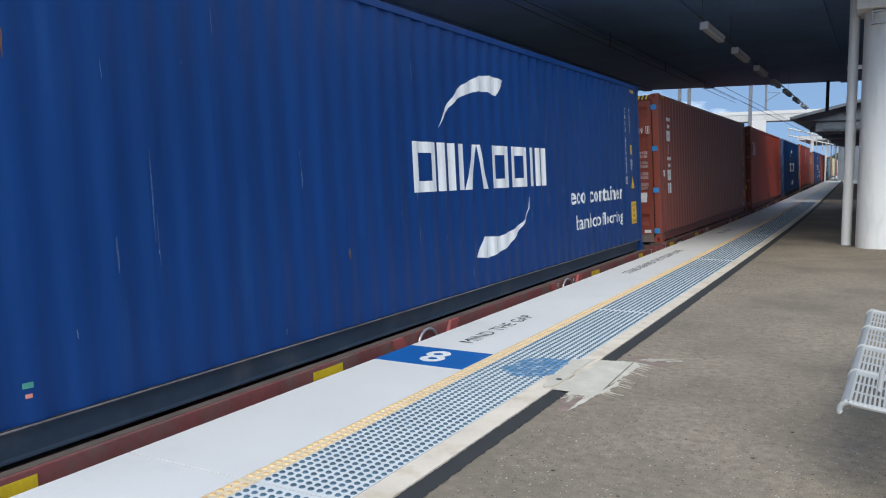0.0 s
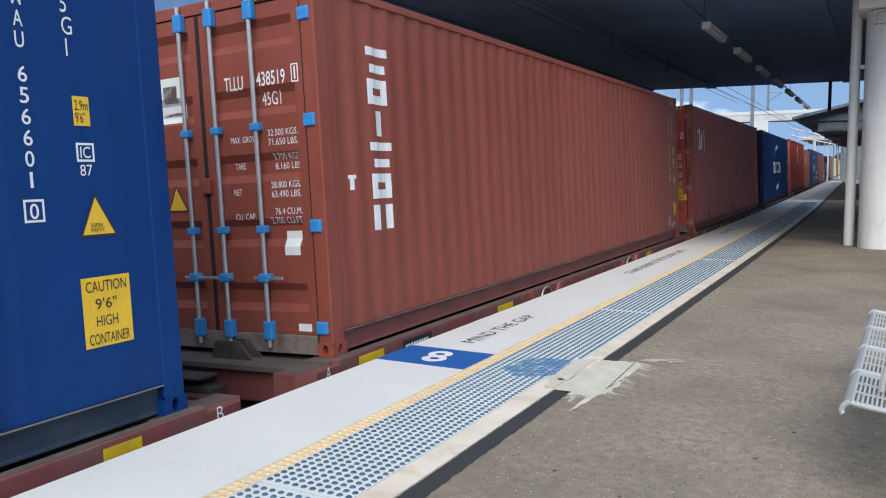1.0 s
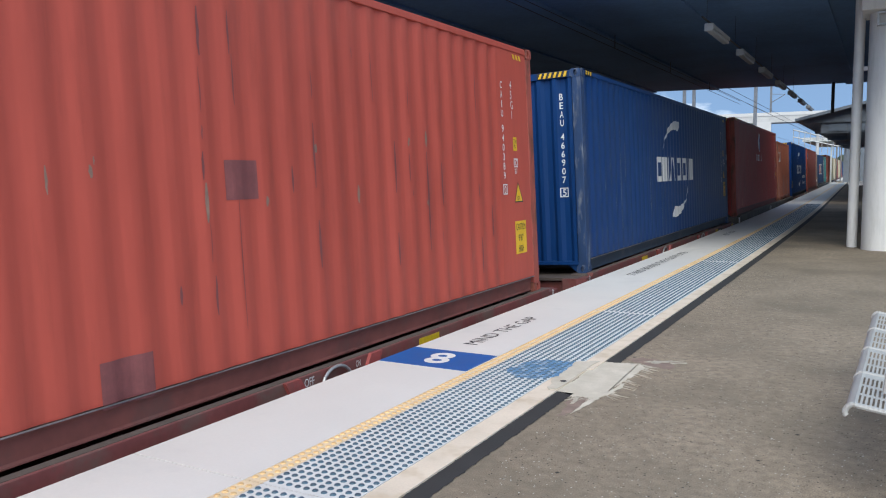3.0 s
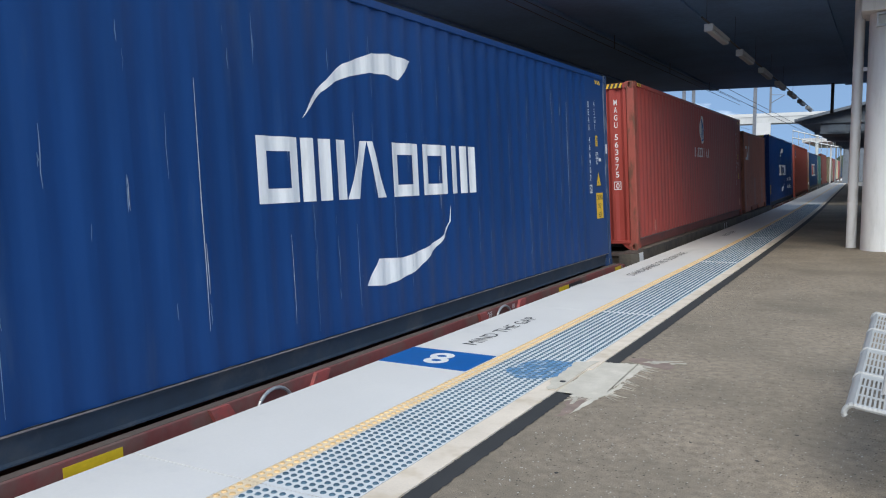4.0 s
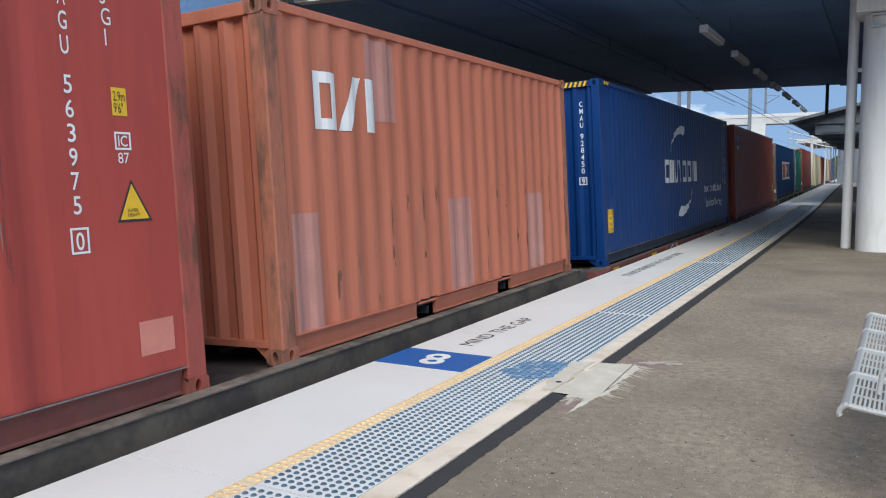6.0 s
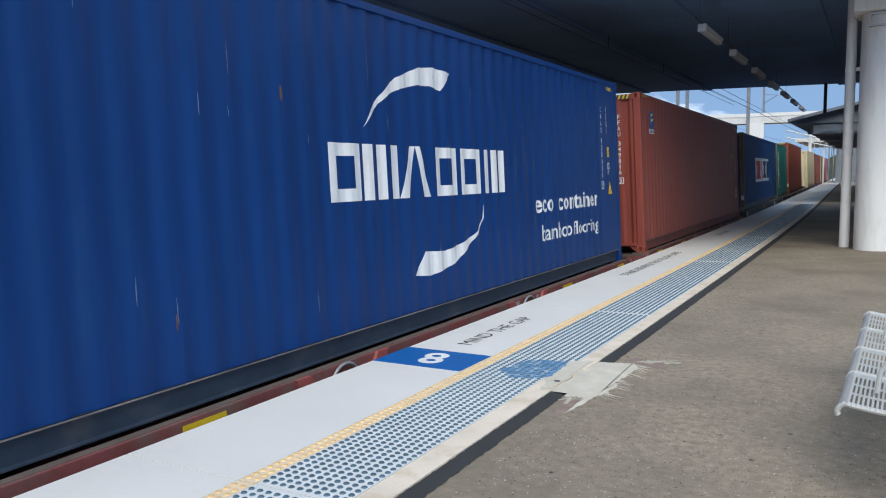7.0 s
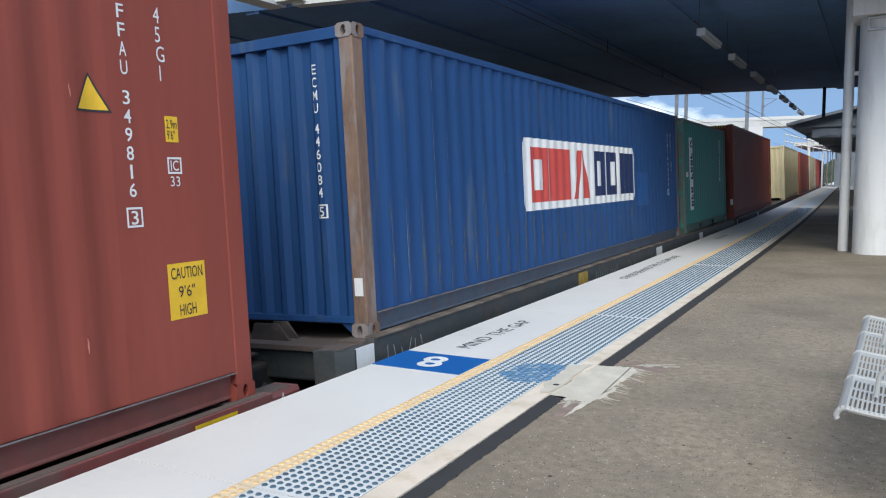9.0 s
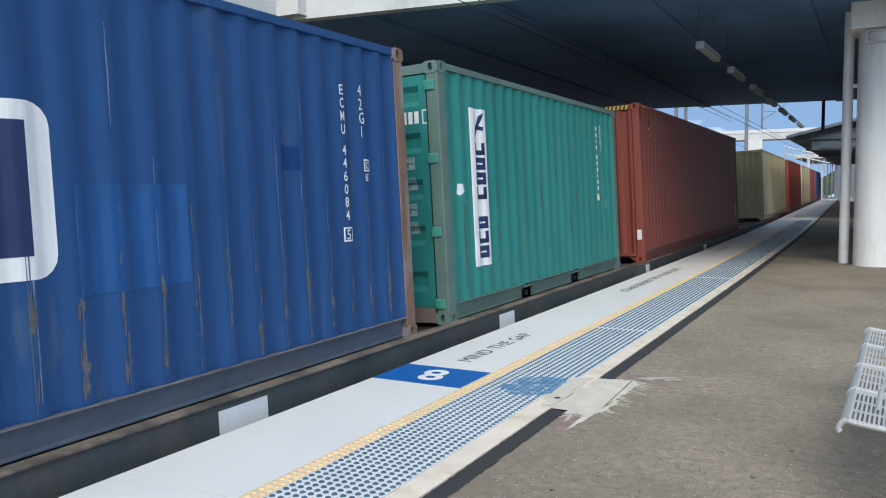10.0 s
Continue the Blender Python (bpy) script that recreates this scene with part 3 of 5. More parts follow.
def wagon(s0, s1, zb, sill, cap_mat, label, plates=(), words=(), strokes=(), scrawl=()):
    """A skeletal container wagon from s0 to s1: side sills, cross bearers, spine, end platforms, couplers and bogies."""
    w = tagged(empty("container_wagon"), label, "railway wagon", "wagons of the train")
    n = s1 - s0
    out, cen = 0.095, -W / 2
    for side, a, b in (("near", 0.004, out), ("far", -W - out, -W - 0.004)):
        part("side_sill", boxes((a, b, 0.555, n - 0.555, -0.40, 0.012), bevel=0.008), sill, w)
        part("sill_flange", boxes((a - 0.03, b + 0.03, 0.55, n - 0.55, -0.43, -0.40)), sill, w)
    part("spine", boxes((cen - 0.3, cen + 0.3, 0.1, n - 0.1, -0.75, -0.25)), sill, w)
    k = max(3, round(n / 2.2))
    for i in range(k + 1):
        y = 0.55 + (n - 1.3) * i / k
        part("cross_bearer", boxes((-W + 0.1, -0.1, y, y + 0.22, -0.38, -0.06)), sill, w)
    for end in (0, 1):
        fy = (lambda v: v) if end == 0 else (lambda v: n - v)
        lo = lambda a, b: (min(fy(a), fy(b)), max(fy(a), fy(b)))
        part("end_deck", boxes((-W + 0.03, 0.02, *lo(0.34, 1.5), -0.075, -0.035)), cap_mat, w)
        part("end_beam", boxes((-W + 0.15, -0.15, *lo(0.40, 0.62), -0.34, -0.08), bevel=0.02), sill, w)
        part("draft_box", boxes((cen - 0.30, cen + 0.30, *lo(0.20, 0.42), -0.46, -0.20), bevel=0.02), SILL_GREASE, w)
        part("step_plate", boxes((cen - 0.55, cen + 0.25, *lo(0.14, 0.36), -0.135, -0.115), bevel=0.004), SILL_GREASE, w)
        for k in range(2):
            g = bmesh.new()
            prism(g, [(cen + 0.05 + k * 0.12, -0.035), (cen + 0.48, -0.035), (cen + 0.36, 0.11), (cen + 0.10 + k * 0.12, 0.11)], 0.025, lambda u, v, q: (u, fy(0.50 + 0.12 * k) + q, v))
            part("brake_bracket", g, SILL_GREASE, w)
        for x in (-0.09, -W + 0.09):
            part("corner_seat", boxes((x - 0.12, x + 0.11, *lo(0.50, 0.86), -0.16, -0.001), bevel=0.004), cap_mat, w)
        for x0, x1 in ((-0.22, out), (-W - out, -W + 0.22)):
            bm = bmesh.new()
            ya, yb = fy(0.16), fy(0.56)
            outer = x1 if x1 > -1 else x0
            inner = x0 if x1 > -1 else x1
            cut_x = outer + (inner - outer) * 0.35
            prism(bm, [(inner, yb), (inner, ya), (cut_x, ya), (outer, ya + (yb - ya) * 0.28), (outer, yb)], 0.27, lambda u, v, q: (u, v, -0.30 + q))
            part("end_bracket", bm, sill, w)
            part("bracket_dust", boxes((min(inner, cut_x) + 0.01, max(inner, cut_x) - 0.01, *lo(0.22, 0.5), -0.031, -0.026)), cap_mat, w)
    part("sill_dust", boxes((0.010, out - 0.012, 0.6, n - 0.6, 0.010, 0.0155)), cap_mat, w)
    for y, d in ((0.12, -1), (n - 0.12, 1)):
        part("coupler", boxes((cen - 0.09, cen + 0.09, min(y, y + d * 0.42), max(y, y + d * 0.42), -0.55, -0.33), (cen - 0.16, cen + 0.16, min(y + d * 0.25, y + d * 0.45), max(y + d * 0.25, y + d * 0.45), -0.60, -0.28), bevel=0.02), DARK_STEEL, w)
        hose = bmesh.new()
        prev = None
        for q in range(9):
            a = q / 8
            pt = (cen + 0.55 - 0.25 * a, y + d * (0.02 + 0.4 * a), -0.30 - 0.28 * sin(pi * a * 0.8))
            if prev:
                rod(hose, prev, pt, 0.022, 8)
            prev = pt
        part("brake_hose", hose, DARK_STEEL, w, smooth=True)
    for y in (1.9, n - 1.9):
        g = part("bogie", boxes((cen - 1.05, cen - 0.90, y - 1.1, y + 1.1, -0.72 - zb, -0.50 - zb), (cen + 0.90, cen + 1.05, y - 1.1, y + 1.1, -0.72 - zb, -0.50 - zb), (cen - 1.0, cen + 1.0, y - 0.2, y + 0.2, -0.75 - zb, -0.42 - zb)), DARK_STEEL, w)
        for dy in (-0.87, 0.87):
            bm = bmesh.new()
            for x in (cen - 0.75, cen + 0.75):
                rod(bm, (x - 0.065, y + dy, RAIL + 0.42 - zb), (x + 0.065, y + dy, RAIL + 0.42 - zb), 0.42, 28)
            rod(bm, (cen - 0.95, y + dy, RAIL + 0.42 - zb), (cen + 0.95, y + dy, RAIL + 0.42 - zb), 0.075, 12)
            part("wheelset", bm, RAIL_STEEL, g, smooth=True)
    for y, body, size in words:
        bm = text_mesh(body, size * 0.62 * len(body), size, "t", WHITE_INK)
        for v in bm.verts:
            v.co = (out + 0.004, y + v.co.x, -0.012 - size + v.co.y)
        part("sill_lettering", bm, WHITE_INK, w)
    for y, run, up in strokes:
        bm = bmesh.new()
        for k in range(10):
            a0, a1 = pi * k / 10, pi * (k + 1) / 10
            rod(bm, (out + 0.03, y - run * cos(a0), -0.12 + up * sin(a0)), (out + 0.03, y - run * cos(a1), -0.12 + up * sin(a1)), 0.013, 8)
        part("hand_wheel", bm, STEEL, w, smooth=True)
        for yb, d in ((y - 0.58, 1), (y + 0.62, -1)):
            g = bmesh.new()
            prism(g, [(yb, 0.01), (yb + d * 0.16, 0.01), (yb + d * 0.30, -0.20), (yb + d * 0.30, -0.38), (yb + d * 0.12, -0.38), (yb + d * 0.12, -0.22)], 0.03, lambda u, v, q: (out + 0.001 + q, u, v))
            part("valve_bracket", g, SILL_BRIGHT, w)
    for y, n_strokes, seed in scrawl:
        rng = random.Random(seed)
        for k in range(n_strokes):
            ya, lean, za = y + k * 0.115, rng.uniform(-0.06, 0.06), rng.uniform(-0.22, -0.17)
            h, t = rng.uniform(0.06, 0.13), rng.uniform(0.007, 0.014)
            bm = bmesh.new()
            prism(bm, [(ya, za), (ya + t, za), (ya + lean + t, za + h), (ya + lean, za + h)], 0.002, lambda u, v, q: (out + 0.002 + q, u, v))
            part("scrawl_bar", bm, CHALK, w)
    if sill is not SILL_RED:
        part("top_flange", boxes((0.0, out + 0.025, 0.57, n - 0.57, 0.012, 0.028), bevel=0.004), FLANGE_DUST, w)
        for k in range(int((n - 1.4) / 2.4)):
            part("deck_plate", boxes((-1.0, 0.0, 0.7 + k * 2.4, 0.7 + k * 2.4 + 2.36, -0.05 - 0.008 * (k % 2), -0.03 - 0.008 * (k % 2))), SILL_GREASE, w)
    for y, width, m in plates:
        if m is BLACK_INK:
            for k in range(9):
                part("plate_bar", boxes((out + 0.001, out + 0.005, y + 0.04 + k * 0.045, y + 0.07 + k * 0.045, -0.10, -0.065)), WHITE_INK, w)
        low, high = (-0.19, -0.035) if m is WHITE_INK and width > 0.3 else (-0.30, -0.022)
        part("sill_plate", boxes((out - 0.01, out + 0.003, y, y + width, low, high)), m, w)
    return w


BLUE_A = paint("blue_container_paint", (0.0015, 0.034, 0.152), rust=0.15, stain=(0.03, 0.09, 0.22))
BLUE_B = paint("deep_blue_container_paint", (0.0045, 0.040, 0.152), rust=0.3, stain=(0.05, 0.09, 0.17))
BLUE_D = paint("faded_blue_container_paint", (0.018, 0.066, 0.188), rust=0.85, rough=0.55, stain=(0.075, 0.112, 0.175))
BROWN_T = paint("brown_red_container_paint", (0.25, 0.066, 0.047), rust=0.25, stain=(0.22, 0.05, 0.035))
RED_C = paint("bright_red_container_paint", (0.45, 0.083, 0.060), rust=0.4, stain=(0.25, 0.05, 0.035))
RED_M = paint("dull_red_container_paint", (0.37, 0.066, 0.053), rust=0.4, stain=(0.17, 0.035, 0.03))
ORANGE = paint("faded_orange_container_paint", (0.47, 0.155, 0.095), rust=0.6, stain=(0.28, 0.13, 0.09))
BROWN_F = paint("rust_brown_container_paint", (0.26, 0.062, 0.045), rust=0.3, stain=(0.2, 0.045, 0.03))
GREEN = paint("sea_green_container_paint", (0.030, 0.205, 0.185), rust=0.35, stain=(0.10, 0.13, 0.09))
BEIGE = paint("cream_container_paint", (0.62, 0.53, 0.33), rust=0.3, stain=(0.3, 0.2, 0.1))
CHALK = material("chalky_scrawl", (0.27, 0.30, 0.31), rough=0.8, var=0.3, scale=14, bump=0)
RUST = material("rusty_post", (0.20, 0.125, 0.09), rough=0.75, var=0.35, scale=3, fine=25, bump=0.2, stain=(0.24, 0.24, 0.25), stain_amount=0.8, stain_edge=(0.48, 0.62), stretch=(2, 2, .5))
GREEN_RAIL = material("grey_green_rail", (0.10, 0.16, 0.14), rough=0.65, var=0.2, scale=3, bump=0.1)
SILL_RED = material("wagon_red", (0.185, 0.054, 0.051), rough=0.6, var=0.25, scale=1.5, fine=20, bump=0.15, stain=(0.15, 0.10, 0.085), stain_amount=0.85, stain_scale=2.2, stain_edge=(0.47, 0.64))
SILL_BROWN = material("wagon_brown", (0.105, 0.088, 0.070), rough=0.75, var=0.25, scale=2, fine=20, bump=0.2, stain=(0.05, 0.042, 0.04), stain_amount=0.85, stain_scale=3, stain_edge=(0.45, 0.6))
SILL_DARK = material("wagon_charcoal", (0.05, 0.06, 0.064), rough=0.6, var=0.25, scale=2, fine=20, bump=0.2, stain=(0.12, 0.09, 0.08), stain_amount=0.4, stain_scale=2.5, stain_edge=(0.48, 0.62))
SILL_GREASE = material("greasy_steel", (0.055, 0.047, 0.043), rough=0.65, var=0.35, scale=5, fine=25, bump=0.25, stain=(0.15, 0.11, 0.085), stain_amount=0.7, stain_scale=6)
DIRT = material("wagon_dirt", (0.105, 0.08, 0.07), rough=0.9, var=0.25, scale=3, fine=30, bump=0.3)
BLUE_FIT = material("bright_blue_fittings", (0.03, 0.23, 0.56), rough=0.5, var=0.15, scale=10, bump=0.05)
RED_FIT = material("worn_red_fittings", (0.24, 0.165, 0.15), rough=0.6, var=0.2, scale=10, bump=0.1)
GREEN_FIT = material("green_fittings", (0.05, 0.24, 0.19), rough=0.6, var=0.2, scale=10, bump=0.1)
YELLOW_PLATE = material("yellow_sill_plate", (0.62, 0.43, 0.02), rough=0.55, var=0.2, scale=6, bump=0.05)

# worn rail lip, its bright edge highlight put into the pale colour
LIP_HIGHLIGHT = material("highlit_worn_rail_lip", (0.175, 0.15, 0.15), rough=0.85, var=0.4, scale=2.2, fine=24, bump=0.1, stain=(0.07, 0.07, 0.08), stain_amount=0.8, stain_scale=1.6)
SCUFFED_BLUE = material("scuffed_blue_post", (0.012, 0.042, 0.12), rough=0.6, var=0.25, scale=3, fine=25, bump=0.15, stain=(0.19, 0.21, 0.25), stain_amount=0.85, stain_scale=3.4, stain_edge=(0.52, 0.66), stretch=(2.5, 2.5, 0.6))
SILL_BRIGHT = material("wagon_red_bracket", (0.34, 0.075, 0.07), rough=0.6, var=0.2, scale=4, fine=30, bump=0.15, stain=(0.15, 0.09, 0.08), stain_amount=0.7, stain_scale=6)
FLANGE_DUST = material("dusty_top_flange", (0.17, 0.135, 0.11), rough=0.9, var=0.4, scale=3, fine=25, bump=0.3, stain=(0.06, 0.05, 0.045), stain_amount=0.9, stain_scale=2.4, stain_edge=(0.45, 0.6))
OCHRE = material("dull_yellow_plate", (0.36, 0.24, 0.05), rough=0.7, var=0.3, scale=9, fine=40, bump=0.1)
SILL_GRIME = material("grimy_door_sill", (0.19, 0.145, 0.125), rough=0.8, var=0.3, scale=6, fine=30, bump=0.2, stain=(0.09, 0.06, 0.05), stain_amount=0.8, stain_scale=5)
# bottom rails: grime, and the set-back web's shade put into the darker base colour
BLUE_LOW = material("grimy_shaded_blue_rail", (0.022, 0.038, 0.062), rough=0.7, var=0.25, scale=2, fine=12, bump=0.1, stain=(0.07, 0.075, 0.085), stain_amount=0.7, stain_scale=2.5)
RED_LOW = material("grimy_shaded_red_rail", (0.20, 0.062, 0.05), rough=0.7, var=0.25, scale=2, fine=12, bump=0.1, stain=(0.13, 0.07, 0.06), stain_amount=0.7, stain_scale=2.5)
GREY_LOW = material("grey_blue_rail", (0.085, 0.11, 0.15), rough=0.7, var=0.2, scale=2, fine=12, bump=0.1, stain=(0.12, 0.08, 0.06), stain_amount=0.6, stain_scale=4)
RUSTY_ORANGE = material("rusty_orange_post", (0.40, 0.14, 0.085), rough=0.75, var=0.25, scale=3, fine=25, bump=0.2, stain=(0.13, 0.065, 0.045), stain_amount=0.9, stain_scale=3.0, stain_edge=(0.45, 0.6), stretch=(2, 2, .5))
RUSTY_RED = material("rusty_red_post", (0.34, 0.075, 0.055), rough=0.7, var=0.2, scale=3, fine=25, bump=0.2, stain=(0.115, 0.05, 0.03), stain_amount=0.9, stain_scale=3.2, stain_edge=(0.48, 0.60), stretch=(2, 2, .5))
TRAIN = []          # (thing, place along the train, height of its base, length)
HC, STD, C40, C40D, C20 = 2.896, 2.591, 12.192, 12.190, 6.058


def load(thing, s, zb, long=12.2):
    TRAIN.append((thing, s, zb, long))
    return thing


A = load(container("a", "dark blue corrugated shipping container with white crescent mark", C40, HC, BLUE_A, low_mat=BLUE_LOW), 1.20, 0.01)
T = load(container("t", "brown-red corrugated shipping container with blue door fittings", C40, HC, BROWN_T, low_mat=RED_LOW, near=BLUE_FIT), 14.88, 0.01)
C = load(container("c", "bright red corrugated shipping container with scraped sides", C40, HC, RED_C, low_mat=RED_LOW, near=RED_FIT, post_mat=RUSTY_RED), 28.63, 0.0)
B = load(container("b", "deep blue corrugated shipping container with pale scratches", C40, HC, BLUE_B, low_mat=BLUE_LOW, post_mat=SCUFFED_BLUE), 42.62, 0.0)
M = load(container("m", "dull red corrugated shipping container with white round emblem", C40, HC, RED_M, low_mat=RED_LOW, post_mat=RUSTY_RED), 56.35, 0.09)
O = load(container("o", "short faded orange shipping container with pink repair patches", C20, STD, ORANGE, pockets=True, post_mat=RUSTY_ORANGE), 69.26, 0.09)
E = load(container("e", "blue corrugated shipping container with white crescents and lettering", C40, HC, BLUE_A, low_mat=BLUE_LOW), 76.87, -0.02)
F = load(container("f", "rust-brown corrugated shipping container with small blue emblem", C40, HC, BROWN_F, low_mat=RED_LOW), 90.57, -0.03)
D = load(container("d", "faded blue shipping container with rusty posts and white panel", C40D, STD, BLUE_D, post_mat=RUST, low_mat=GREY_LOW), 104.14, 0.11)
G = load(container("g", "short sea-green shipping container with white upright banner", C20, STD, GREEN, rail_mat=GREEN_RAIL, near=GREEN_FIT, pockets=True), 116.97, 0.11)
R = load(container("r", "brown-red corrugated shipping container with a striped mark", C40, HC, BROWN_T, low_mat=RED_LOW), 124.56, 0.08)
far_load = (("cream corrugated shipping container streaked with dirt", BEIGE, 144.8, HC), ("rust-brown corrugated shipping container far down the train", BROWN_F, 159.6, HC),
            ("cream corrugated shipping container far down the train", BEIGE, 172.9, HC), ("dull red corrugated shipping container far down the train", RED_M, 186.3, HC),
            ("deep blue corrugated shipping container at the train's end", BLUE_B, 199.7, HC))
for text, m, s, h in far_load:
    load(container("x", text, C40, h, m), s, 0.06)

YP, BP, WP = YELLOW_PLATE, BLACK_INK, WHITE_INK
red_label = "dusty dark red skeletal container wagon with yellow plates"
for s, zb, marks in ((1.20, 0.01, ((0.0, .36, YP), (2.53, .36, YP), (8.94, .36, YP), (11.51, .25, YP))), (14.88, 0.01, ((0.19, .36, YP), (0.85, .5, BP), (2.8, .4, YP), (9.0, .36, YP))),
                     (28.63, 0.0, ((0.5, .4, YP), (3.0, .36, YP), (9.1, .36, YP))), (42.62, 0.0, ((9.59, .36, YP), (9.96, .5, BP), (12.0, .3, YP), (2.6, .36, YP))),
                     (76.87, -0.02, ((9.07, .36, YP), (2.55, .36, YP), (11.58, .36, YP), (0.1, .3, YP))), (90.57, -0.03, ((0.6, .36, YP), (2.75, .4, YP), (11.55, .36, YP), (9.0, .36, YP)))):
    load(wagon(s - 0.62, s + C40 + 0.62, zb, SILL_RED, DIRT, red_label, [(y + 0.62, w, m) for y, w, m in marks],
               ((0.38, "B" if s in (42.62, 90.57) else "A", 0.09), (8.12, "OFF", 0.06), (8.75, "ON", 0.05), (12.95, "A" if s in (42.62, 90.57) else "B", 0.09)) + (((4.40, "OFF", 0.06), (5.02, "ON", 0.05)) if s == 90.57 else ()), ((8.47, 0.18, 0.13), (4.78, 0.17, 0.13))), s - 0.62, zb)
load(wagon(55.73, 75.94, 0.09, SILL_BROWN, DIRT, "dusty brown flat container wagon with two loads", ((0.3, .25, WP), (8.9, .05, WP), (9.25, .05, WP))), 55.73, 0.09)
load(wagon(103.52, 123.7, 0.11, SILL_DARK, DIRT, "charcoal container wagon with scrawled sides and two loads", ((0.3, .25, WP), (5.69, .4, OCHRE), (10.19, .45, WP), (14.4, .4, WP)), scrawl=((0.75, 6, 61), (6.45, 11, 62), (8.3, 2, 63))), 103.52, 0.11)
load(wagon(123.95, 144.1, 0.08, SILL_DARK, DIRT, "charcoal container wagon with one load", ((0.3, .25, WP), (6.0, .4, WP))), 123.95, 0.08)
for s in (144.8, 159.6, 172.9, 186.3, 199.7):
    load(wagon(s - 0.5, s + C40 + 0.5, 0.06, SILL_RED, DIRT, "dark red container wagon far down the train"), s - 0.5, 0.06)


# ---- paint and lettering on the containers ----
def cut(bm, breaks, axis):
    """Cuts a flat mark at the folds that it crosses."""
    lo = min(v.co[axis] for v in bm.verts)
    hi = max(v.co[axis] for v in bm.verts)
    n = Vector((1, 0, 0)) if axis == 0 else Vector((0, 1, 0))
    for s, d in breaks:
        if lo + 1e-4 < s < hi - 1e-4:
            co = Vector((s, 0, 0)) if axis == 0 else Vector((0, s, 0))
            bmesh.ops.bisect_plane(bm, geom=bm.verts[:] + bm.edges[:] + bm.faces[:], dist=1e-6, plane_co=co, plane_no=n)


def on_side(c, name, bm, mat, y, z, length=C40, label="", lift=0.003):
    """Lays a flat mark (u along the train, v up) on a folded side."""
    prof = profile_breaks(length)
    for v in bm.verts:
        v.co = (v.co.x + y, v.co.y + z, 0)
    cut(bm, prof, 0)
    for v in bm.verts:
        v.co = (-depth_at(prof, v.co.x) + lift, v.co.x, v.co.y)
    return part(name, bm, mat, c, label)


END_BREAKS = [(-s, d) for s, d in end_breaks()]


def on_end(c, name, bm, mat, x, z, label="", door=None):
    """Lays a flat mark on the near end: u runs toward the platform from x."""
    for v in bm.verts:
        v.co = (v.co.x + x, v.co.y + z, 0)
    if door:
        cut(bm, door, 1)
        for v in bm.verts:
            v.co = (v.co.x, depth_at(door, v.co.y) - 0.003, v.co.y)
    else:
        turned = [(-s, d) for s, d in END_BREAKS]
        cut(bm, turned, 0)
        for v in bm.verts:
            v.co = (v.co.x, depth_at(END_BREAKS, -v.co.x) + 0.017, v.co.y)
    return part(name, bm, mat, c, label)


def door_breaks(H):
    z0, z1, n = 0.17, H - 0.12, 5
    p = (z1 - z0) / n
    pts = [(z0, 0.03)]
    for k in range(n):
        a = z0 + k * p
        pts += [(a + p * 0.34, 0.03), (a + p * 0.46, 0.066), (a + p * 0.66, 0.066), (a + p * 0.78, 0.03)]
    return pts + [(z1, 0.03)]


def rect(w, h, u=0.0, v=0.0):
    return [(u, v), (u + w, v), (u + w, v + h), (u, v + h)]


def rounded(w, h, r, u=0.0, v=0.0):
    pts = []
    for cx, cy, a0 in ((w - r, h - r, 0), (r, h - r, 90), (r, r, 180), (w - r, r, 270)):
        pts += [(u + cx + r * cos(radians(a0 + k * 22.5)), v + cy + r * sin(radians(a0 + k * 22.5))) for k in range(5)]
    return pts


def ring(w, h, t, u=0.0, v=0.0):
    return [rect(t, h, u, v), rect(t, h, u + w - t, v), rect(w - 2 * t, t, u + t, v), rect(w - 2 * t, t, u + t, v + h - t)]


def tall(body, h, w):
    return text_mesh("\n".join(body), w, h, "stack", WHITE_INK)


def serial(body, y, ztop, zlow, w, put):
    """A serial set upright, sign under sign, the last one framed; with no body a plain bar for each sign."""
    p = (ztop - zlow) / 12.2
    z = ztop
    for k in range(11):
        z -= p
        if k == 4:
            z -= p * 0.6
        if k == 10:
            z -= p * 0.5
            put("serial_frame", flat(ring(w * 1.5, p * 1.1, 0.012)), y - w * 0.3, z - p * 0.15)
        if body:
            wide = w * (0.22 if body[k] in "1I" else 0.66)
            put("serial_sign", text_mesh(body[k], wide, p * 0.76, "t", WHITE_INK, 0.008), y + (w * 0.9 - wide) / 2, z)
        else:
            put("serial_bar", flat([rect(w * (0.28 if k in (2, 7) else 0.6), p * 0.66, w * 0.12)]), y, z)


def warning(put, y, z, w, h):
    tri = [(0.0, 0.0), (w, 0.0), (w * 0.45, h)]
    mid = (w * 0.48, h * 0.35)
    big = [(mid[0] + (u - mid[0]) * 1.2, mid[1] + (v - mid[1]) * 1.2) for u, v in tri]
    put("warning_triangle", flat([tri]), YELLOW_INK, y, z)
    put("warning_border", flat([[tri[k], tri[(k + 1) % 3], big[(k + 1) % 3], big[k]] for k in range(3)]), BLACK_INK, y, z)


def caution(c, y, z, w, h, body, length=C40):
    on_side(c, "caution_decal", flat([rect(w, h)]), YELLOW_INK, y, z, length, "yellow height warning decal")
    lines = body.split("\n")
    step = h / len(lines)
    for k, line in enumerate(lines):
        on_side(c, "decal_lettering", text_mesh(line, w * (0.84 if len(line) > 5 else 0.11 * len(line)), step * 0.62, "t", BLACK_INK), BLACK_INK,
                y + w * (0.08 if len(line) > 5 else 0.25), z + h - (k + 0.84) * step, length, lift=0.0055)


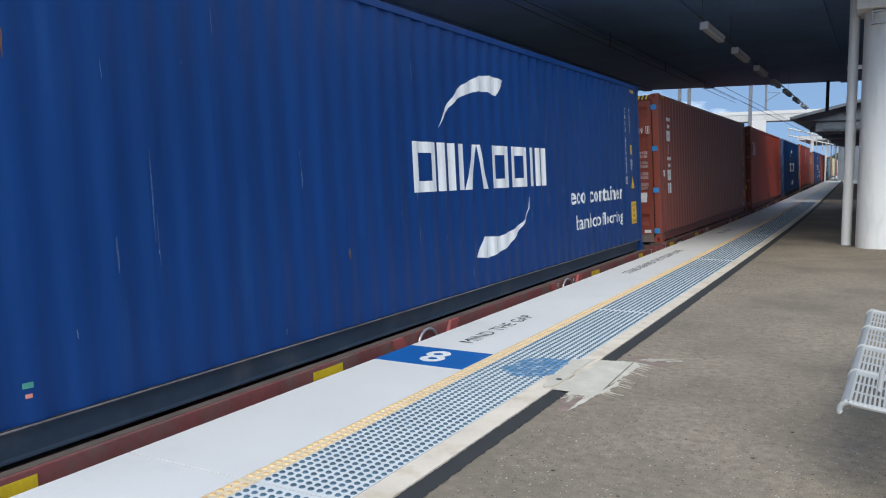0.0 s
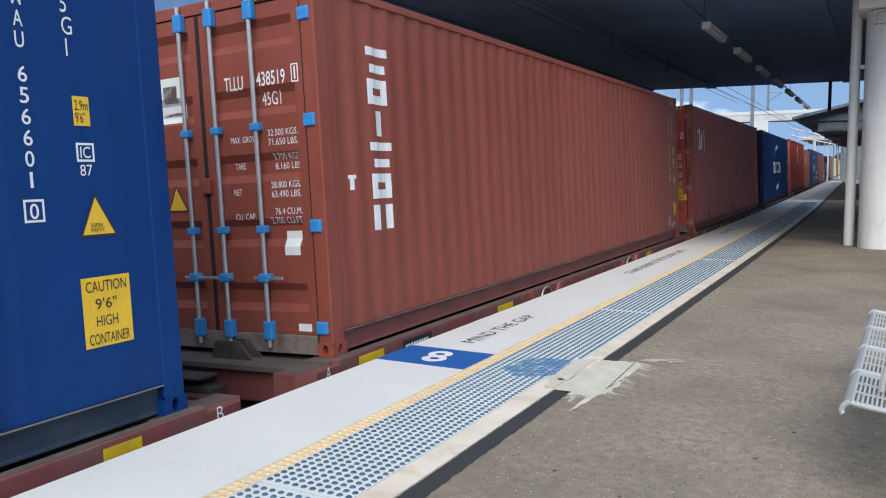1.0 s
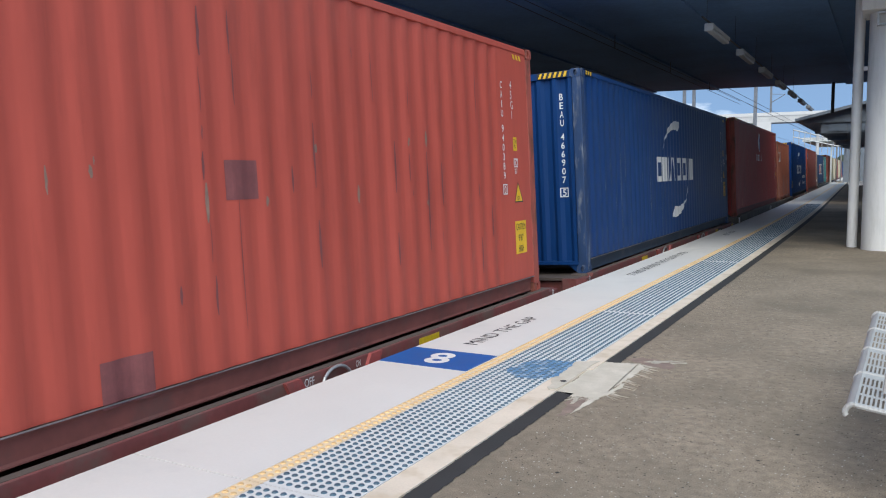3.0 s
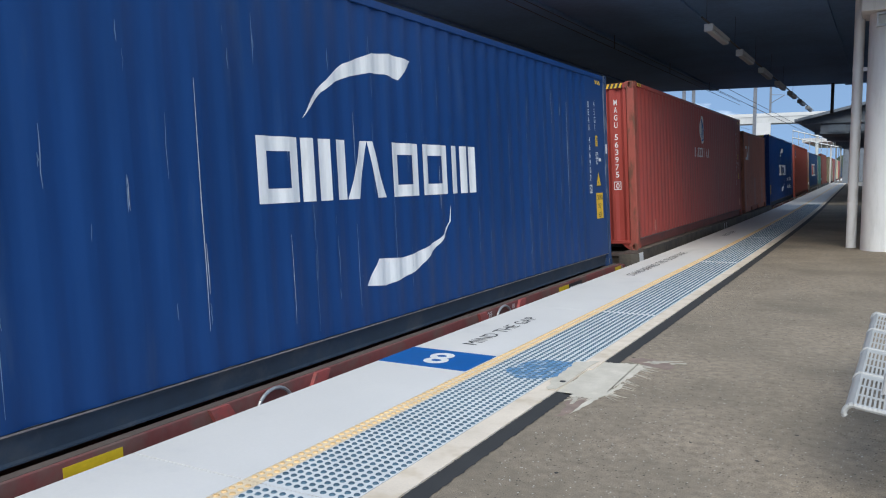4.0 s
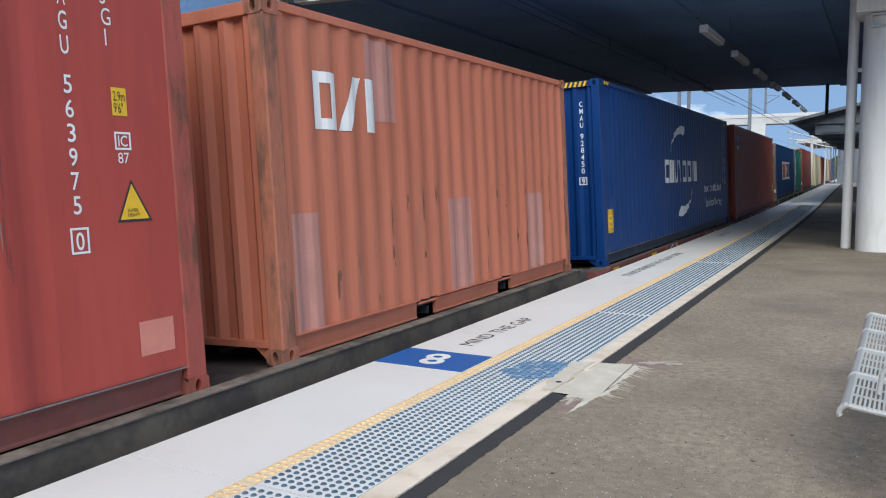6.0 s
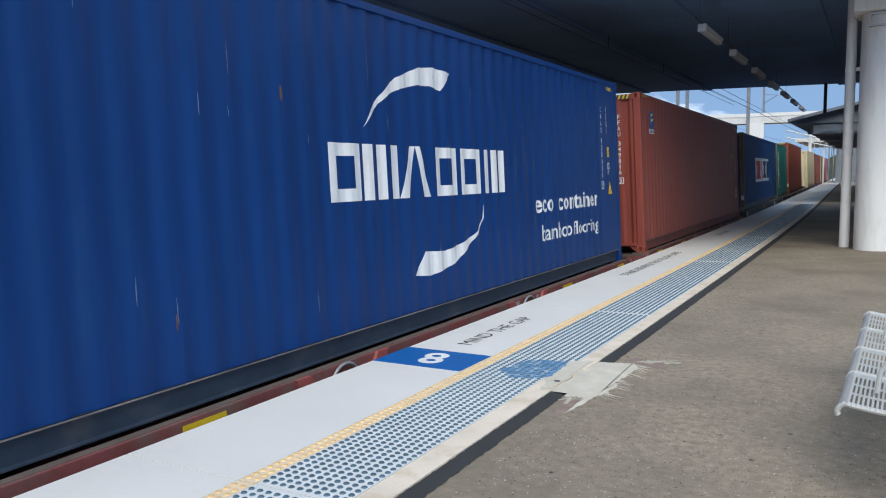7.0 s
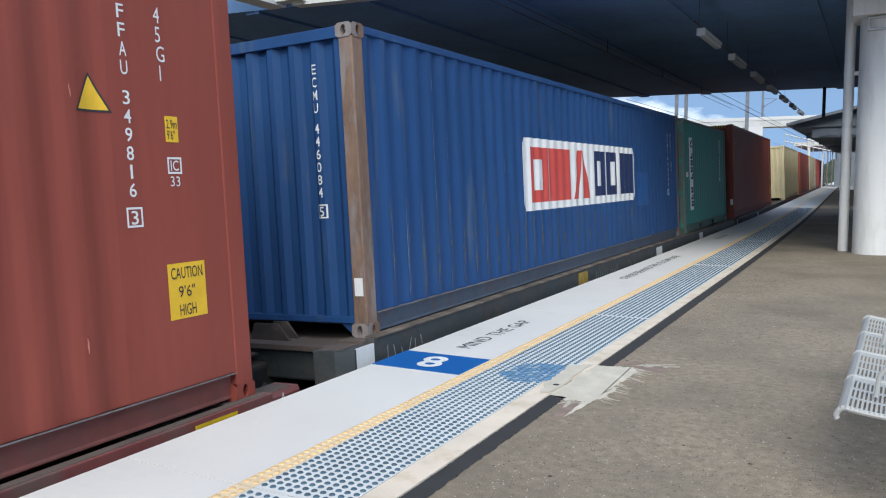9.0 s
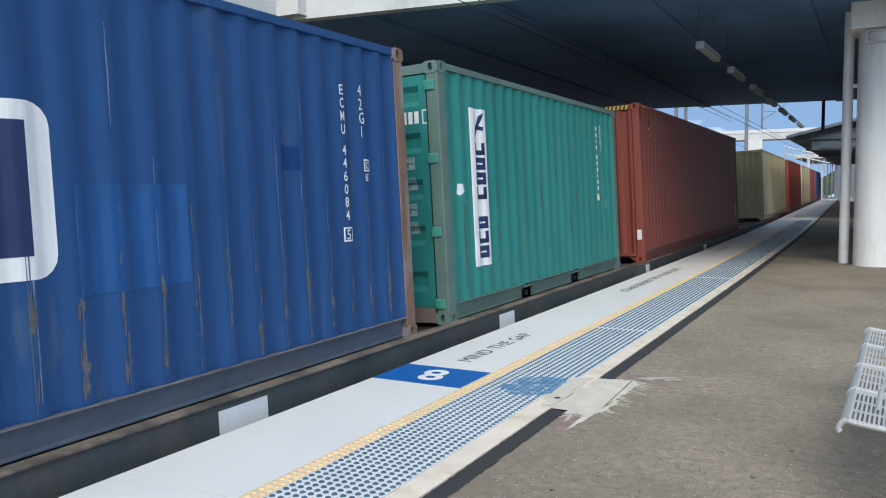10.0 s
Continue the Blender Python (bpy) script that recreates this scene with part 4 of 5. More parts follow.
def far_end_marks(c, code="45G1", length=C40, high=True, dy=0.0, ztop=2.48, caution_text="CAUTION\n9'6\"\nHIGH\nCONTAINER", tri=True, zlow=1.2, body="", unit="87", up=0.0, caution_up=0.0):
    """The marks that stand at the far end of a side."""
    put = lambda name, bm, mat, y, z: on_side(c, name, bm, mat, y, z, length)
    serial(body, 11.28 + dy, ztop, zlow, 0.075, lambda name, bm, y, z: put(name, bm, WHITE_INK, y, z))
    put("type_code", tall(code, 0.43, 0.065), WHITE_INK, 11.55 + dy, ztop - 0.43)
    if high:
        put("height_decal", flat([rect(0.10, 0.155)]), YELLOW_INK, 11.58 + dy, 1.69 + up)
        on_side(c, "decal_lettering", text_mesh("2.9m\n9'6\"", 0.08, 0.12, "t", BLACK_INK), BLACK_INK, 11.59 + dy, 1.705 + up, length, lift=0.0055)
    put("class_frame", flat(ring(0.11, 0.10, 0.012)), WHITE_INK, 11.58 + dy, up + (1.50 if high else 1.49))
    put("class_sign", text_mesh("IC", 0.062, 0.062, "t", WHITE_INK, 0.008), WHITE_INK, 11.604 + dy, up + (1.519 if high else 1.509))
    put("class_number", text_mesh(unit, 0.075, 0.06, "t", WHITE_INK), WHITE_INK, 11.595 + dy, up + (1.425 if high else 1.41))
    if tri:
        warning(put, 11.58 + dy, 1.11 + up, 0.20, 0.20)
        on_side(c, "warning_lettering", text_mesh("SUPER\nHEAVY", 0.085, 0.045, "t", BLACK_INK), BLACK_INK, 11.63 + dy, 1.125 + up, length, lift=0.0055)
    if caution_text:
        caution(c, 11.54 + dy, 0.50 + caution_up, 0.31, 0.38, caution_text, length)
    if high:
        on_side(c, "hazard_stripe", flat([[(0.0 + k * 0.085, 0), (0.05 + k * 0.085, 0), (0.02 + k * 0.085, 0.055), (-0.03 + k * 0.085, 0.055)] for k in range(3)]), YELLOW_INK, 11.68, 2.735, length)


def near_hazard(c, H, length=C40):
    """Yellow and black height stripes on the top rails at the near corner."""
    dark = part("hazard_band", boxes((-0.66, -0.20, 0.012, 0.02, H - 0.1, H - 0.02)), BLACK_INK, c)
    for k in range(6):
        bm = bmesh.new()
        x = -0.64 + k * 0.075
        prism(bm, [(x, H - 0.098), (x + 0.036, H - 0.098), (x + 0.066, H - 0.022), (x + 0.03, H - 0.022)], 0.006, lambda u, v, w: (u, 0.0125 - w, v))
        part("hazard_stripe", bm, YELLOW_INK, dark)
    side = part("hazard_band", boxes((-0.006, -0.001, 0.22, 0.52, H - 0.075, H - 0.016)), BLACK_INK, c)
    for k in range(3):
        bm = bmesh.new()
        y = 0.23 + k * 0.095
        prism(bm, [(y, H - 0.073), (y + 0.045, H - 0.073), (y + 0.07, H - 0.018), (y + 0.025, H - 0.018)], 0.003, lambda u, v, w: (-0.002 + w, u, v))
        part("hazard_stripe", bm, YELLOW_INK, side)


def smear(c, length, mat, n, seed, z0=0.25, z1=2.6, tall_by=(0.15, 0.9), wide=(0.004, 0.016), y0=0.4, y1=None, name="scratch_wear", every=True):
    """Rub marks and runs: thin upright slivers on the outer folds."""
    rng = random.Random(seed)
    prof = profile_breaks(length)
    outer = [y for (y, d), (y2, d2) in zip(prof, prof[1:]) if d == 0.014 and d2 == 0.014 and y2 - y < 0.1]
    pitch = outer[1] - outer[0]
    y1 = y1 or length - 0.4
    outer = [y for y in outer if y0 < y < y1]
    bm = bmesh.new()
    for k in range(n):
        y = rng.choice(outer) + rng.uniform(0.002, pitch * 0.17)
        h, w = rng.uniform(*tall_by) * rng.choice((0.3, 0.5, 1)), rng.uniform(*wide)
        z = rng.uniform(z0, max(z0 + 0.01, z1 - h))
        left, right = [], []
        x = -0.0118 + (k % 90) * 0.00002 + (seed % 5) * 0.000004
        m = 4
        for q in range(m + 1):
            t = q / m
            off = rng.uniform(-0.004, 0.004)
            ww = w * (0.25 + 0.75 * sin(pi * min(0.95, max(0.05, t)))) / 2
            left.append(bm.verts.new((x, y + off - ww, z + h * t)))
            right.append(bm.verts.new((x, y + off + ww, z + h * t)))
        for q in range(m):
            bm.faces.new((left[q], right[q], right[q + 1], left[q + 1]))
    return tagged(part(name, bm, mat, c), kind="stuff")


CHALK_PINK = material("pinkish_chalk", (0.55, 0.33, 0.28), rough=0.9, var=0.4, scale=30, bump=0)
PALE_SCRATCH = material("pale_scratch", (0.13, 0.20, 0.33), rough=0.6, var=0.3, scale=9, bump=0)
SOFT_SCRATCH = material("soft_blue_scuff", (0.045, 0.085, 0.20), rough=0.6, var=0.5, scale=14, bump=0)
GREY_SCUFF = material("pale_grey_scuff", (0.42, 0.45, 0.5), rough=0.6, var=0.3, scale=9, bump=0)
RUST_RUN = material("rust_run", (0.16, 0.075, 0.045), rough=0.8, var=0.4, scale=9, bump=0)
RUST_SOFT = material("faint_rust_run", (0.095, 0.095, 0.11), rough=0.8, var=0.35, scale=9, bump=0)
DARK_RUN = material("dark_run", (0.20, 0.05, 0.04), rough=0.8, var=0.3, scale=9, bump=0)
GREY_RUN = material("grey_run", (0.075, 0.115, 0.185), rough=0.8, var=0.3, scale=9, bump=0)
PINK_PATCH = material("pink_repair_paint", (0.58, 0.21, 0.16), rough=0.55, var=0.08, scale=4, bump=0.05)
DULL_PINK = material("dull_pink_repair_paint", (0.43, 0.20, 0.165), rough=0.6, var=0.12, scale=4, bump=0.05)
TAN_SCRAPE = material("tan_bare_scrape", (0.46, 0.29, 0.20), rough=0.7, var=0.4, scale=12, bump=0)
MAROON_PATCH = material("maroon_repair_paint", (0.20, 0.06, 0.06), rough=0.6, var=0.2, scale=6, bump=0.05)
GREY_PATCH = material("grey_brown_worn_patch", (0.28, 0.17, 0.13), rough=0.7, var=0.2, scale=9, bump=0.05)
BRIGHT_BLUE = material("bright_blue_repair_paint", (0.007, 0.068, 0.225), rough=0.45, var=0.12, scale=4, bump=0.05)
EMBLEM_BLUE = material("emblem_blue", (0.02, 0.06, 0.24), rough=0.5, var=0.08, scale=6, bump=0)
SKY_PAINT = material("emblem_mid_blue", (0.03, 0.16, 0.42), rough=0.5, var=0.08, scale=6, bump=0)
EMBLEM_LIME = material("emblem_lime", (0.56, 0.62, 0.10), rough=0.5, var=0.08, scale=6, bump=0)
RED_INK = material("red_block_paint", (0.56, 0.07, 0.06), rough=0.5, var=0.12, scale=5, bump=0)
NAVY_INK = material("navy_block_paint", (0.012, 0.025, 0.09), rough=0.5, var=0.12, scale=5, bump=0)


def word_shapes(c, mat, spans, z0, z1, length=C40, lift=0.003, thick=0.24):
    """A brand word as plain blocks: o an open box, n three bars, a a wedge, i one bar."""
    h = z1 - z0
    for sort, a, b in spans:
        w = b - a
        t = w * thick
        if sort == "o":
            shapes = ring(w, h, min(t, h * 0.22))
        elif sort == "n":
            shapes = [rect(t, h), rect(t, h, (w - t) / 2), rect(t, h, w - t)]
        elif sort == "a":
            shapes = [[(0, 0), (t * 1.1, 0), (w / 2 + t * 0.1, h), (w / 2 - t * 0.6, h)], [(w - t * 1.1, 0), (w, 0), (w / 2 + t * 0.6, h), (w / 2 + t * 0.1, h)]]
        else:
            shapes = [rect(w * 0.4, h)]
        for sh in ([[one] for one in shapes] if sort == "n" else [shapes]):
            on_side(c, "brand_block", flat(sh), mat, a, z0, length, lift=lift)


def crescents(c):
    """Two white sickle strokes round the block word."""
    top_out = [(4.81, 1.85), (4.92, 2.0), (5.04, 2.10), (5.20, 2.22), (5.36, 2.31), (5.76, 2.44), (6.05, 2.47), (6.40, 2.45)]
    top_in = [(6.18, 2.26), (5.95, 2.285), (5.72, 2.275), (5.42, 2.215), (5.22, 2.15), (5.06, 2.06), (4.93, 1.96)]
    on_side(c, "crescent", flat([top_out + top_in]), WHITE_INK, 0, 0)
    low_out = [(7.03, 1.13), (7.00, 0.97), (6.85, 0.85), (6.72, 0.80), (6.44, 0.74), (6.12, 0.70), (5.71, 0.73)]
    low_in = [(5.54, 0.52), (5.82, 0.49), (6.10, 0.52), (6.39, 0.58), (6.67, 0.72), (6.87, 0.82), (7.02, 0.97)]
    on_side(c, "crescent", flat([low_out + low_in]), WHITE_INK, 0, 0)
    word_shapes(c, WHITE_INK, (("o", 4.29, 4.74), ("n", 4.78, 5.33), ("a", 5.34, 5.90), ("o", 6.0, 6.45), ("o", 6.52, 7.0), ("n", 7.08, 7.6)), 1.24, 1.71)


def eco_words(c):
    def word(body, y0, y1, z, h):
        on_side(c, "side_lettering", text_mesh(body, y1 - y0, h, "t", WHITE_INK, 0.018 if z > 0.8 else 0.006), WHITE_INK, y0, z)
    word("eco", 8.52, 9.17, 0.95, 0.165)
    word("container", 9.33, 11.06, 0.95, 0.225)
    word("bamboo", 8.70, 9.82, 0.585, 0.21)
    word("flooring", 9.93, 11.03, 0.525, 0.25)


def end_serial(c, x, ztop, zlow, body=""):
    serial(body, x, ztop, zlow, 0.075, lambda name, bm, a, z: on_end(c, name, bm, WHITE_INK, a, z))


def door_marks(c, H, owner, number, weights):
    d = door_breaks(H)
    put = lambda name, bm, mat, x, z: on_end(c, name, bm, mat, x, z, door=d)
    put("serial_sign", text_mesh(owner, 0.20, 0.112, "t", WHITE_INK, 0.012), WHITE_INK, -0.96, 2.13)
    put("serial_sign", text_mesh(number[:6], 0.29, 0.112, "t", WHITE_INK, 0.012), WHITE_INK, -0.62, 2.14)
    put("serial_frame", flat(ring(0.07, 0.14, 0.01)), WHITE_INK, -0.27, 2.14)
    put("serial_sign", text_mesh(number[6], 0.015 if number[6] == "1" else 0.034, 0.1, "t", WHITE_INK, 0.012), WHITE_INK, -0.242 if number[6] == "1" else -0.252, 2.16)
    put("type_code", text_mesh("45G1", 0.19, 0.105, "t", WHITE_INK), WHITE_INK, -0.60, 1.99)
    for z, body in zip((1.745, 1.672, 1.555, 1.482, 1.335, 1.262, 1.125, 1.052), weights):
        w = 0.027 * len(body)
        put("weight_lettering", text_mesh(body, w, 0.052, "t", WHITE_INK), WHITE_INK, -0.24 - w, z)
    for z, body in ((1.71, "MAX. GROSS"), (1.50, "TARE"), (1.29, "NET"), (1.09, "CU. CAP.")):
        put("weight_lettering", text_mesh(body, 0.027 * len(body), 0.05, "t", WHITE_INK), WHITE_INK, -0.93, z)


def dress():
    # blue container with the green-claim words
    for c in (A, E):
        crescents(c)
        eco_words(c)
    far_end_marks(A, body="CMAU6566010")
    far_end_marks(E, body="CMAU9284509", caution_text="")
    caution(E, 0.29, 0.51, 0.31, 0.37, "CAUTION\n9'6\"\nHIGH\nCONTAINER")
    end_serial(E, -0.36, 2.6, 1.29, "CMAU9284509")
    on_side(A, "side_sticker", flat([rect(0.055, 0.03)]), GREEN_FIT, 0.40, 0.375)
    on_side(A, "side_sticker", flat([rect(0.035, 0.022)]), PINK_PATCH, 0.41, 0.325)
    smear(A, C40, SOFT_SCRATCH, 3, 41, z0=0.55, z1=1.8, tall_by=(0.6, 1.1), wide=(0.006, 0.014), y0=0.8, y1=1.3, name="scuff_wear")
    for c, seed in ((A, 1), (E, 2)):
        smear(c, C40, PALE_SCRATCH, 40, seed, tall_by=(0.05, 0.4), wide=(0.003, 0.009))
        smear(c, C40, RUST_RUN, 3, seed + 20, tall_by=(0.08, 0.3), wide=(0.01, 0.03), name="rust_wear")
    near_hazard(E, HC)
    # deep blue container
    crescents(B)
    far_end_marks(B, unit="83", body="BEAU4669075", caution_text="CAUTION\n9'6\"\nHIGH", dy=0.01, up=0.13, caution_up=0.25, zlow=1.14)
    part("tape_patch", boxes((-0.006, -0.003, 12.06, 12.12, 1.72, 1.86)), WHITE_INK, B)
    on_side(B, "tape_patch", flat([rect(0.11, 0.045)]), WHITE_INK, 11.72, 1.60)
    end_serial(B, -0.36, 2.6, 1.1, "BEAU4669075")
    near_hazard(B, HC)
    smear(B, C40, PALE_SCRATCH, 130, 3, tall_by=(0.05, 0.7), wide=(0.002, 0.008))
    smear(B, C40, GREY_SCUFF, 14, 4, tall_by=(0.3, 1.7), wide=(0.004, 0.011), name="scuff_wear")
    # brown-red container with blue fittings
    zs = [2.26 - k * 0.263 for k in range(6)]
    for k, z in enumerate(zs):
        sh = ring(0.29, 0.21, 0.075) if k in (1, 4) else [rect(0.09, 0.21), rect(0.09, 0.21, 0.20)] if k == 5 else [rect(0.10, 0.21, 0.10)] if k == 2 else [rect(0.32, 0.07, 0, 0.14), rect(0.24, 0.07, 0.04, 0.0)]
        for one in ([sh] if k in (1, 4) else [[q] for q in sh]):
            on_side(T, "brand_block", flat(one), WHITE_INK, 0.69, z)
    door_marks(T, HC, "TLLU", "4385191", ("32.500 KGS.", "71.650 LBS.", "3.700 KGS.", "8.160 LBS.", "28.800 KGS.", "63.490 LBS.", "76.4 CU.M.", "2.700 CU.FT."))
    d = door_breaks(HC)
    put = lambda name, bm, mat, x, z: on_end(T, name, bm, mat, x, z, door=d)
    put("paper_notice", flat([rect(0.155, 0.19)]), WHITE_INK, -0.44, 0.80)
    put("maker_plate", flat([rect(0.13, 0.06)]), WHITE_INK, -0.35, 0.195)
    put("emblem_board", flat([rect(0.30, 0.38)]), WHITE_INK, -1.73, 1.93)
    put("emblem_shape", flat([rect(0.16, 0.14, 0.07, 0.17), rect(0.24, 0.03, 0.03, 0.06)]), MATS["rusty_post"], -1.73, 1.93)
    warning(put, -1.68, 1.19, 0.2, 0.19)
    on_side(T, "side_sticker", flat([rect(0.09, 0.03, 0, 0.09), rect(0.045, 0.09, 0.02)]), WHITE_INK, 0.36, 1.29)
    near_hazard(T, HC)
    far_end_marks(T, body="TLLU4385191", caution_text="", dy=0.17, up=0.04)
    caution(T, 11.71, 0.50, 0.23, 0.25, "CAUTION\nHIGH\nCONTAINER")
    on_side(T, "worn_patch", flat([rounded(0.21, 0.22, 0.07)]), material("worn_grey_patch", (0.25, 0.245, 0.27), rough=0.7, var=0.3, scale=12, bump=0.05), 11.24, 0.27)
    on_side(T, "small_emblem", flat([rect(0.03, 0.04, k * 0.042, 0.012 * k) for k in range(6)]), WHITE_INK, 11.54, 0.27)
    smear(T, C40, DARK_RUN, 40, 5, tall_by=(0.1, 0.6), wide=(0.004, 0.02), name="runoff_stain")
    # bright red container
    for sh, y in ((ring(0.28, 0.47, 0.085), 0.77), ([[(0, 0), (0.16, 0), (0.36, 0.47), (0.22, 0.47)]], 1.08), ([rect(0.13, 0.47)], 1.54)):
        on_side(C, "brand_block", flat(sh), WHITE_INK, y, 1.905)
    on_side(C, "chalk_mark", text_mesh("\n".join("5976"), 0.05, 0.36, "t", CHALK_PINK), CHALK_PINK, 0.47, 1.12)
    door_marks(C, HC, "CAIU", "9403890", ("32.500 KGS.", "71.650 LBS.", "3.780 KGS.", "8.340 LBS.", "28.720 KGS.", "63.310 LBS.", "76.4 CU.M.", "2.697 CU.FT."))
    put = lambda name, bm, mat, x, z: on_end(C, name, bm, mat, x, z, door=d)
    put("caution_decal", flat([rect(0.30, 0.29)]), YELLOW_INK, -0.45, 0.74)
    for k, body in enumerate(("CAUTION", "9'6\"", "HIGH")):
        w = 0.036 * len(body)
        bm = text_mesh(body, w, 0.055, "t", BLACK_INK)
        for v in bm.verts:
            v.co = (v.co.x - 0.30 - w / 2, v.co.y + 0.95 - k * 0.085, 0)
        cut(bm, d, 1)
        for v in bm.verts:
            v.co = (v.co.x, depth_at(d, v.co.y) - 0.009, v.co.y)
        part("decal_lettering", bm, BLACK_INK, C)
    warning(put, -1.62, 1.12, 0.2, 0.19)
    for y, z, w, h in ((1.85, 0.17, 0.25, 0.25), (5.94, 0.17, 0.36, 0.26), (6.99, 1.28, 0.30, 0.26)):
        on_side(C, "repair_patch", flat([rect(w, h)]), MAROON_PATCH, y, z)
    on_side(C, "worn_patch", flat([[(0, 0.05), (0.1, 0), (0.3, 0.02), (0.28, 0.2), (0.1, 0.27), (0.02, 0.2)]]), GREY_PATCH, 0.5, 0.2)
    on_side(C, "small_decal", flat([rect(0.08, 0.09), [(0.02, -0.06), (0.12, -0.03), (0.1, 0.02), (0.04, 0.02)]]), YELLOW_INK, 0.22, 0.33)
    far_end_marks(C, body="CAIU9403890", tri=True, caution_text="CAUTION\n9'6\"\nHIGH")
    near_hazard(C, HC)
    smear(C, C40, MAROON_PATCH, 60, 6, tall_by=(0.08, 1.2), wide=(0.006, 0.03), name="runoff_stain")
    smear(C, C40, GREY_PATCH, 30, 7, tall_by=(0.06, 0.3), wide=(0.008, 0.04), z0=1.1, z1=1.9, name="scrape_wear")
    # dull red container with the oval emblem
    oval = [(0.27 * cos(k * pi / 16), 0.33 * sin(k * pi / 16)) for k in range(32)]
    on_side(M, "emblem_disc", flat([oval]), WHITE_INK, 6.15, 2.33)
    rays = [[(-0.2, -0.12), (-0.14, -0.17), (0.02, 0.24), (-0.01, 0.26)], [(0.2, -0.12), (0.14, -0.17), (-0.02, 0.24), (0.02, 0.26)],
            [(-0.07, -0.2), (-0.03, -0.21), (0.0, 0.2), (-0.02, 0.2)], [(0.04, -0.21), (0.08, -0.2), (0.03, 0.2), (0.01, 0.2)],
            [(-0.22, -0.1), (-0.12, -0.2), (0, -0.235), (0.12, -0.2), (0.22, -0.1), (0.2, -0.16), (0.1, -0.25), (0, -0.275), (-0.1, -0.25), (-0.2, -0.16)]]
    for r in rays:
        on_side(M, "emblem_stroke", flat([r]), SKY_PAINT, 6.15, 2.33, lift=0.0055)
    word_shapes(M, WHITE_INK, [(k, 5.17 + i * 0.235, 5.17 + i * 0.235 + 0.185) for i, k in enumerate("naoolIan".replace("l", "i").replace("I", "i"))], 1.68, 1.90, thick=0.2)
    far_end_marks(M, body="MAGU5639750", dy=0.05, ztop=2.5, caution_text="", zlow=0.95)
    end_serial(M, -0.38, 2.64, 1.06, "MAGU5639750")
    warning(lambda n, bm, m, x, z: on_end(M, n, bm, m, x, z), -1.02, 1.84, 0.16, 0.19)
    smear(M, C40, GREY_PATCH, 34, 19, tall_by=(0.15, 1.1), wide=(0.006, 0.022), name="scrape_wear")
    near_hazard(M, HC)
    on_side(M, "repair_patch", flat([rect(0.25, 0.2)]), PINK_PATCH, 11.70, 0.32)
    on_side(M, "repair_patch", flat([rect(0.13, 0.19)]), PINK_PATCH, 1.25, 0.27)
    smear(M, C40, DARK_RUN, 60, 8, tall_by=(0.2, 1.4), wide=(0.004, 0.016), name="runoff_stain")
    smear(M, C40, PINK_PATCH, 40, 9, tall_by=(0.03, 0.45), wide=(0.003, 0.009))
    smear(M, C40, TAN_SCRAPE, 16, 29, tall_by=(0.15, 0.9), wide=(0.005, 0.014), name="scrape_wear")
    # short orange container
    for y, z, w, h in ((1.25, 1.8, 0.48, 0.68), (0.19, 0.19, 0.33, 0.88), (2.6, 0.19, 0.52, 0.92), (4.6, 0.19, 0.5, 0.92)):
        on_side(O, "repair_patch", flat([rect(w, h)]), DULL_PINK, y, z, C20)
    for sh, y in ((ring(0.28, 0.44, 0.085), 0.56), ([[(0, 0), (0.14, 0), (0.33, 0.44), (0.2, 0.44)]], 0.87), ([rect(0.14, 0.44)], 1.24)):
        on_side(O, "brand_block", flat(sh), WHITE_INK, y, 1.70, C20, lift=0.0055)
    smear(O, C20, RUST_RUN, 34, 10, tall_by=(0.05, 0.5), wide=(0.008, 0.04), z0=0.2, z1=1.4, name="rust_wear")
    # rust-brown container with the small emblem
    on_side(F, "emblem_board", flat([rect(0.36, 0.33, 0, 0.09)]), EMBLEM_BLUE, 0.68, 2.18)
    on_side(F, "emblem_strip", flat([rect(0.36, 0.085)]), WHITE_INK, 0.68, 2.18)
    for dz in (0.0, 0.1):
        on_side(F, "emblem_swoosh", flat([[(0.08, 0.14 + dz), (0.12, 0.2 + dz), (0.27, 0.24 + dz), (0.3, 0.29 + dz), (0.15, 0.26 + dz), (0.08, 0.2 + dz)]]), EMBLEM_LIME, 0.68, 2.18, lift=0.0055)
    on_side(F, "emblem_bars", flat([rect(0.035, 0.05, 0.03 + k * 0.05, 0.015) for k in range(6)]), EMBLEM_BLUE, 0.68, 2.18, lift=0.0055)
    far_end_marks(F, unit="33", body="FFAU3498163", tri=False, caution_text="")
    warning(lambda n, bm, m, y, z: on_side(F, n, bm, m, y, z), 11.0, 1.85, 0.19, 0.18)
    caution(F, 11.52, 0.62, 0.30, 0.34, "CAUTION\n9'6\"\nHIGH")
    end_serial(F, -0.45, 2.55, 1.27, "FFAU3498163")
    on_end(F, "caution_decal", flat([rect(0.28, 0.33)]), YELLOW_INK, -1.86, 2.18)
    near_hazard(F, HC)
    smear(F, C40, DARK_RUN, 40, 11, tall_by=(0.06, 0.4), wide=(0.004, 0.02), name="runoff_stain")
    smear(F, C40, PINK_PATCH, 24, 12, tall_by=(0.02, 0.1), wide=(0.008, 0.02), name="chip_wear")
    # faded blue container with the white panel
    on_side(D, "brand_panel", flat([rounded(5.15, 0.90, 0.12)]), WHITE_INK, 3.50, 0.90, C40D)
    word_shapes(D, RED_INK, (("o", 3.75, 4.35), ("n", 4.42, 5.22), ("a", 5.36, 6.05)), 1.0, 1.69, C40D, lift=0.0055, thick=0.3)
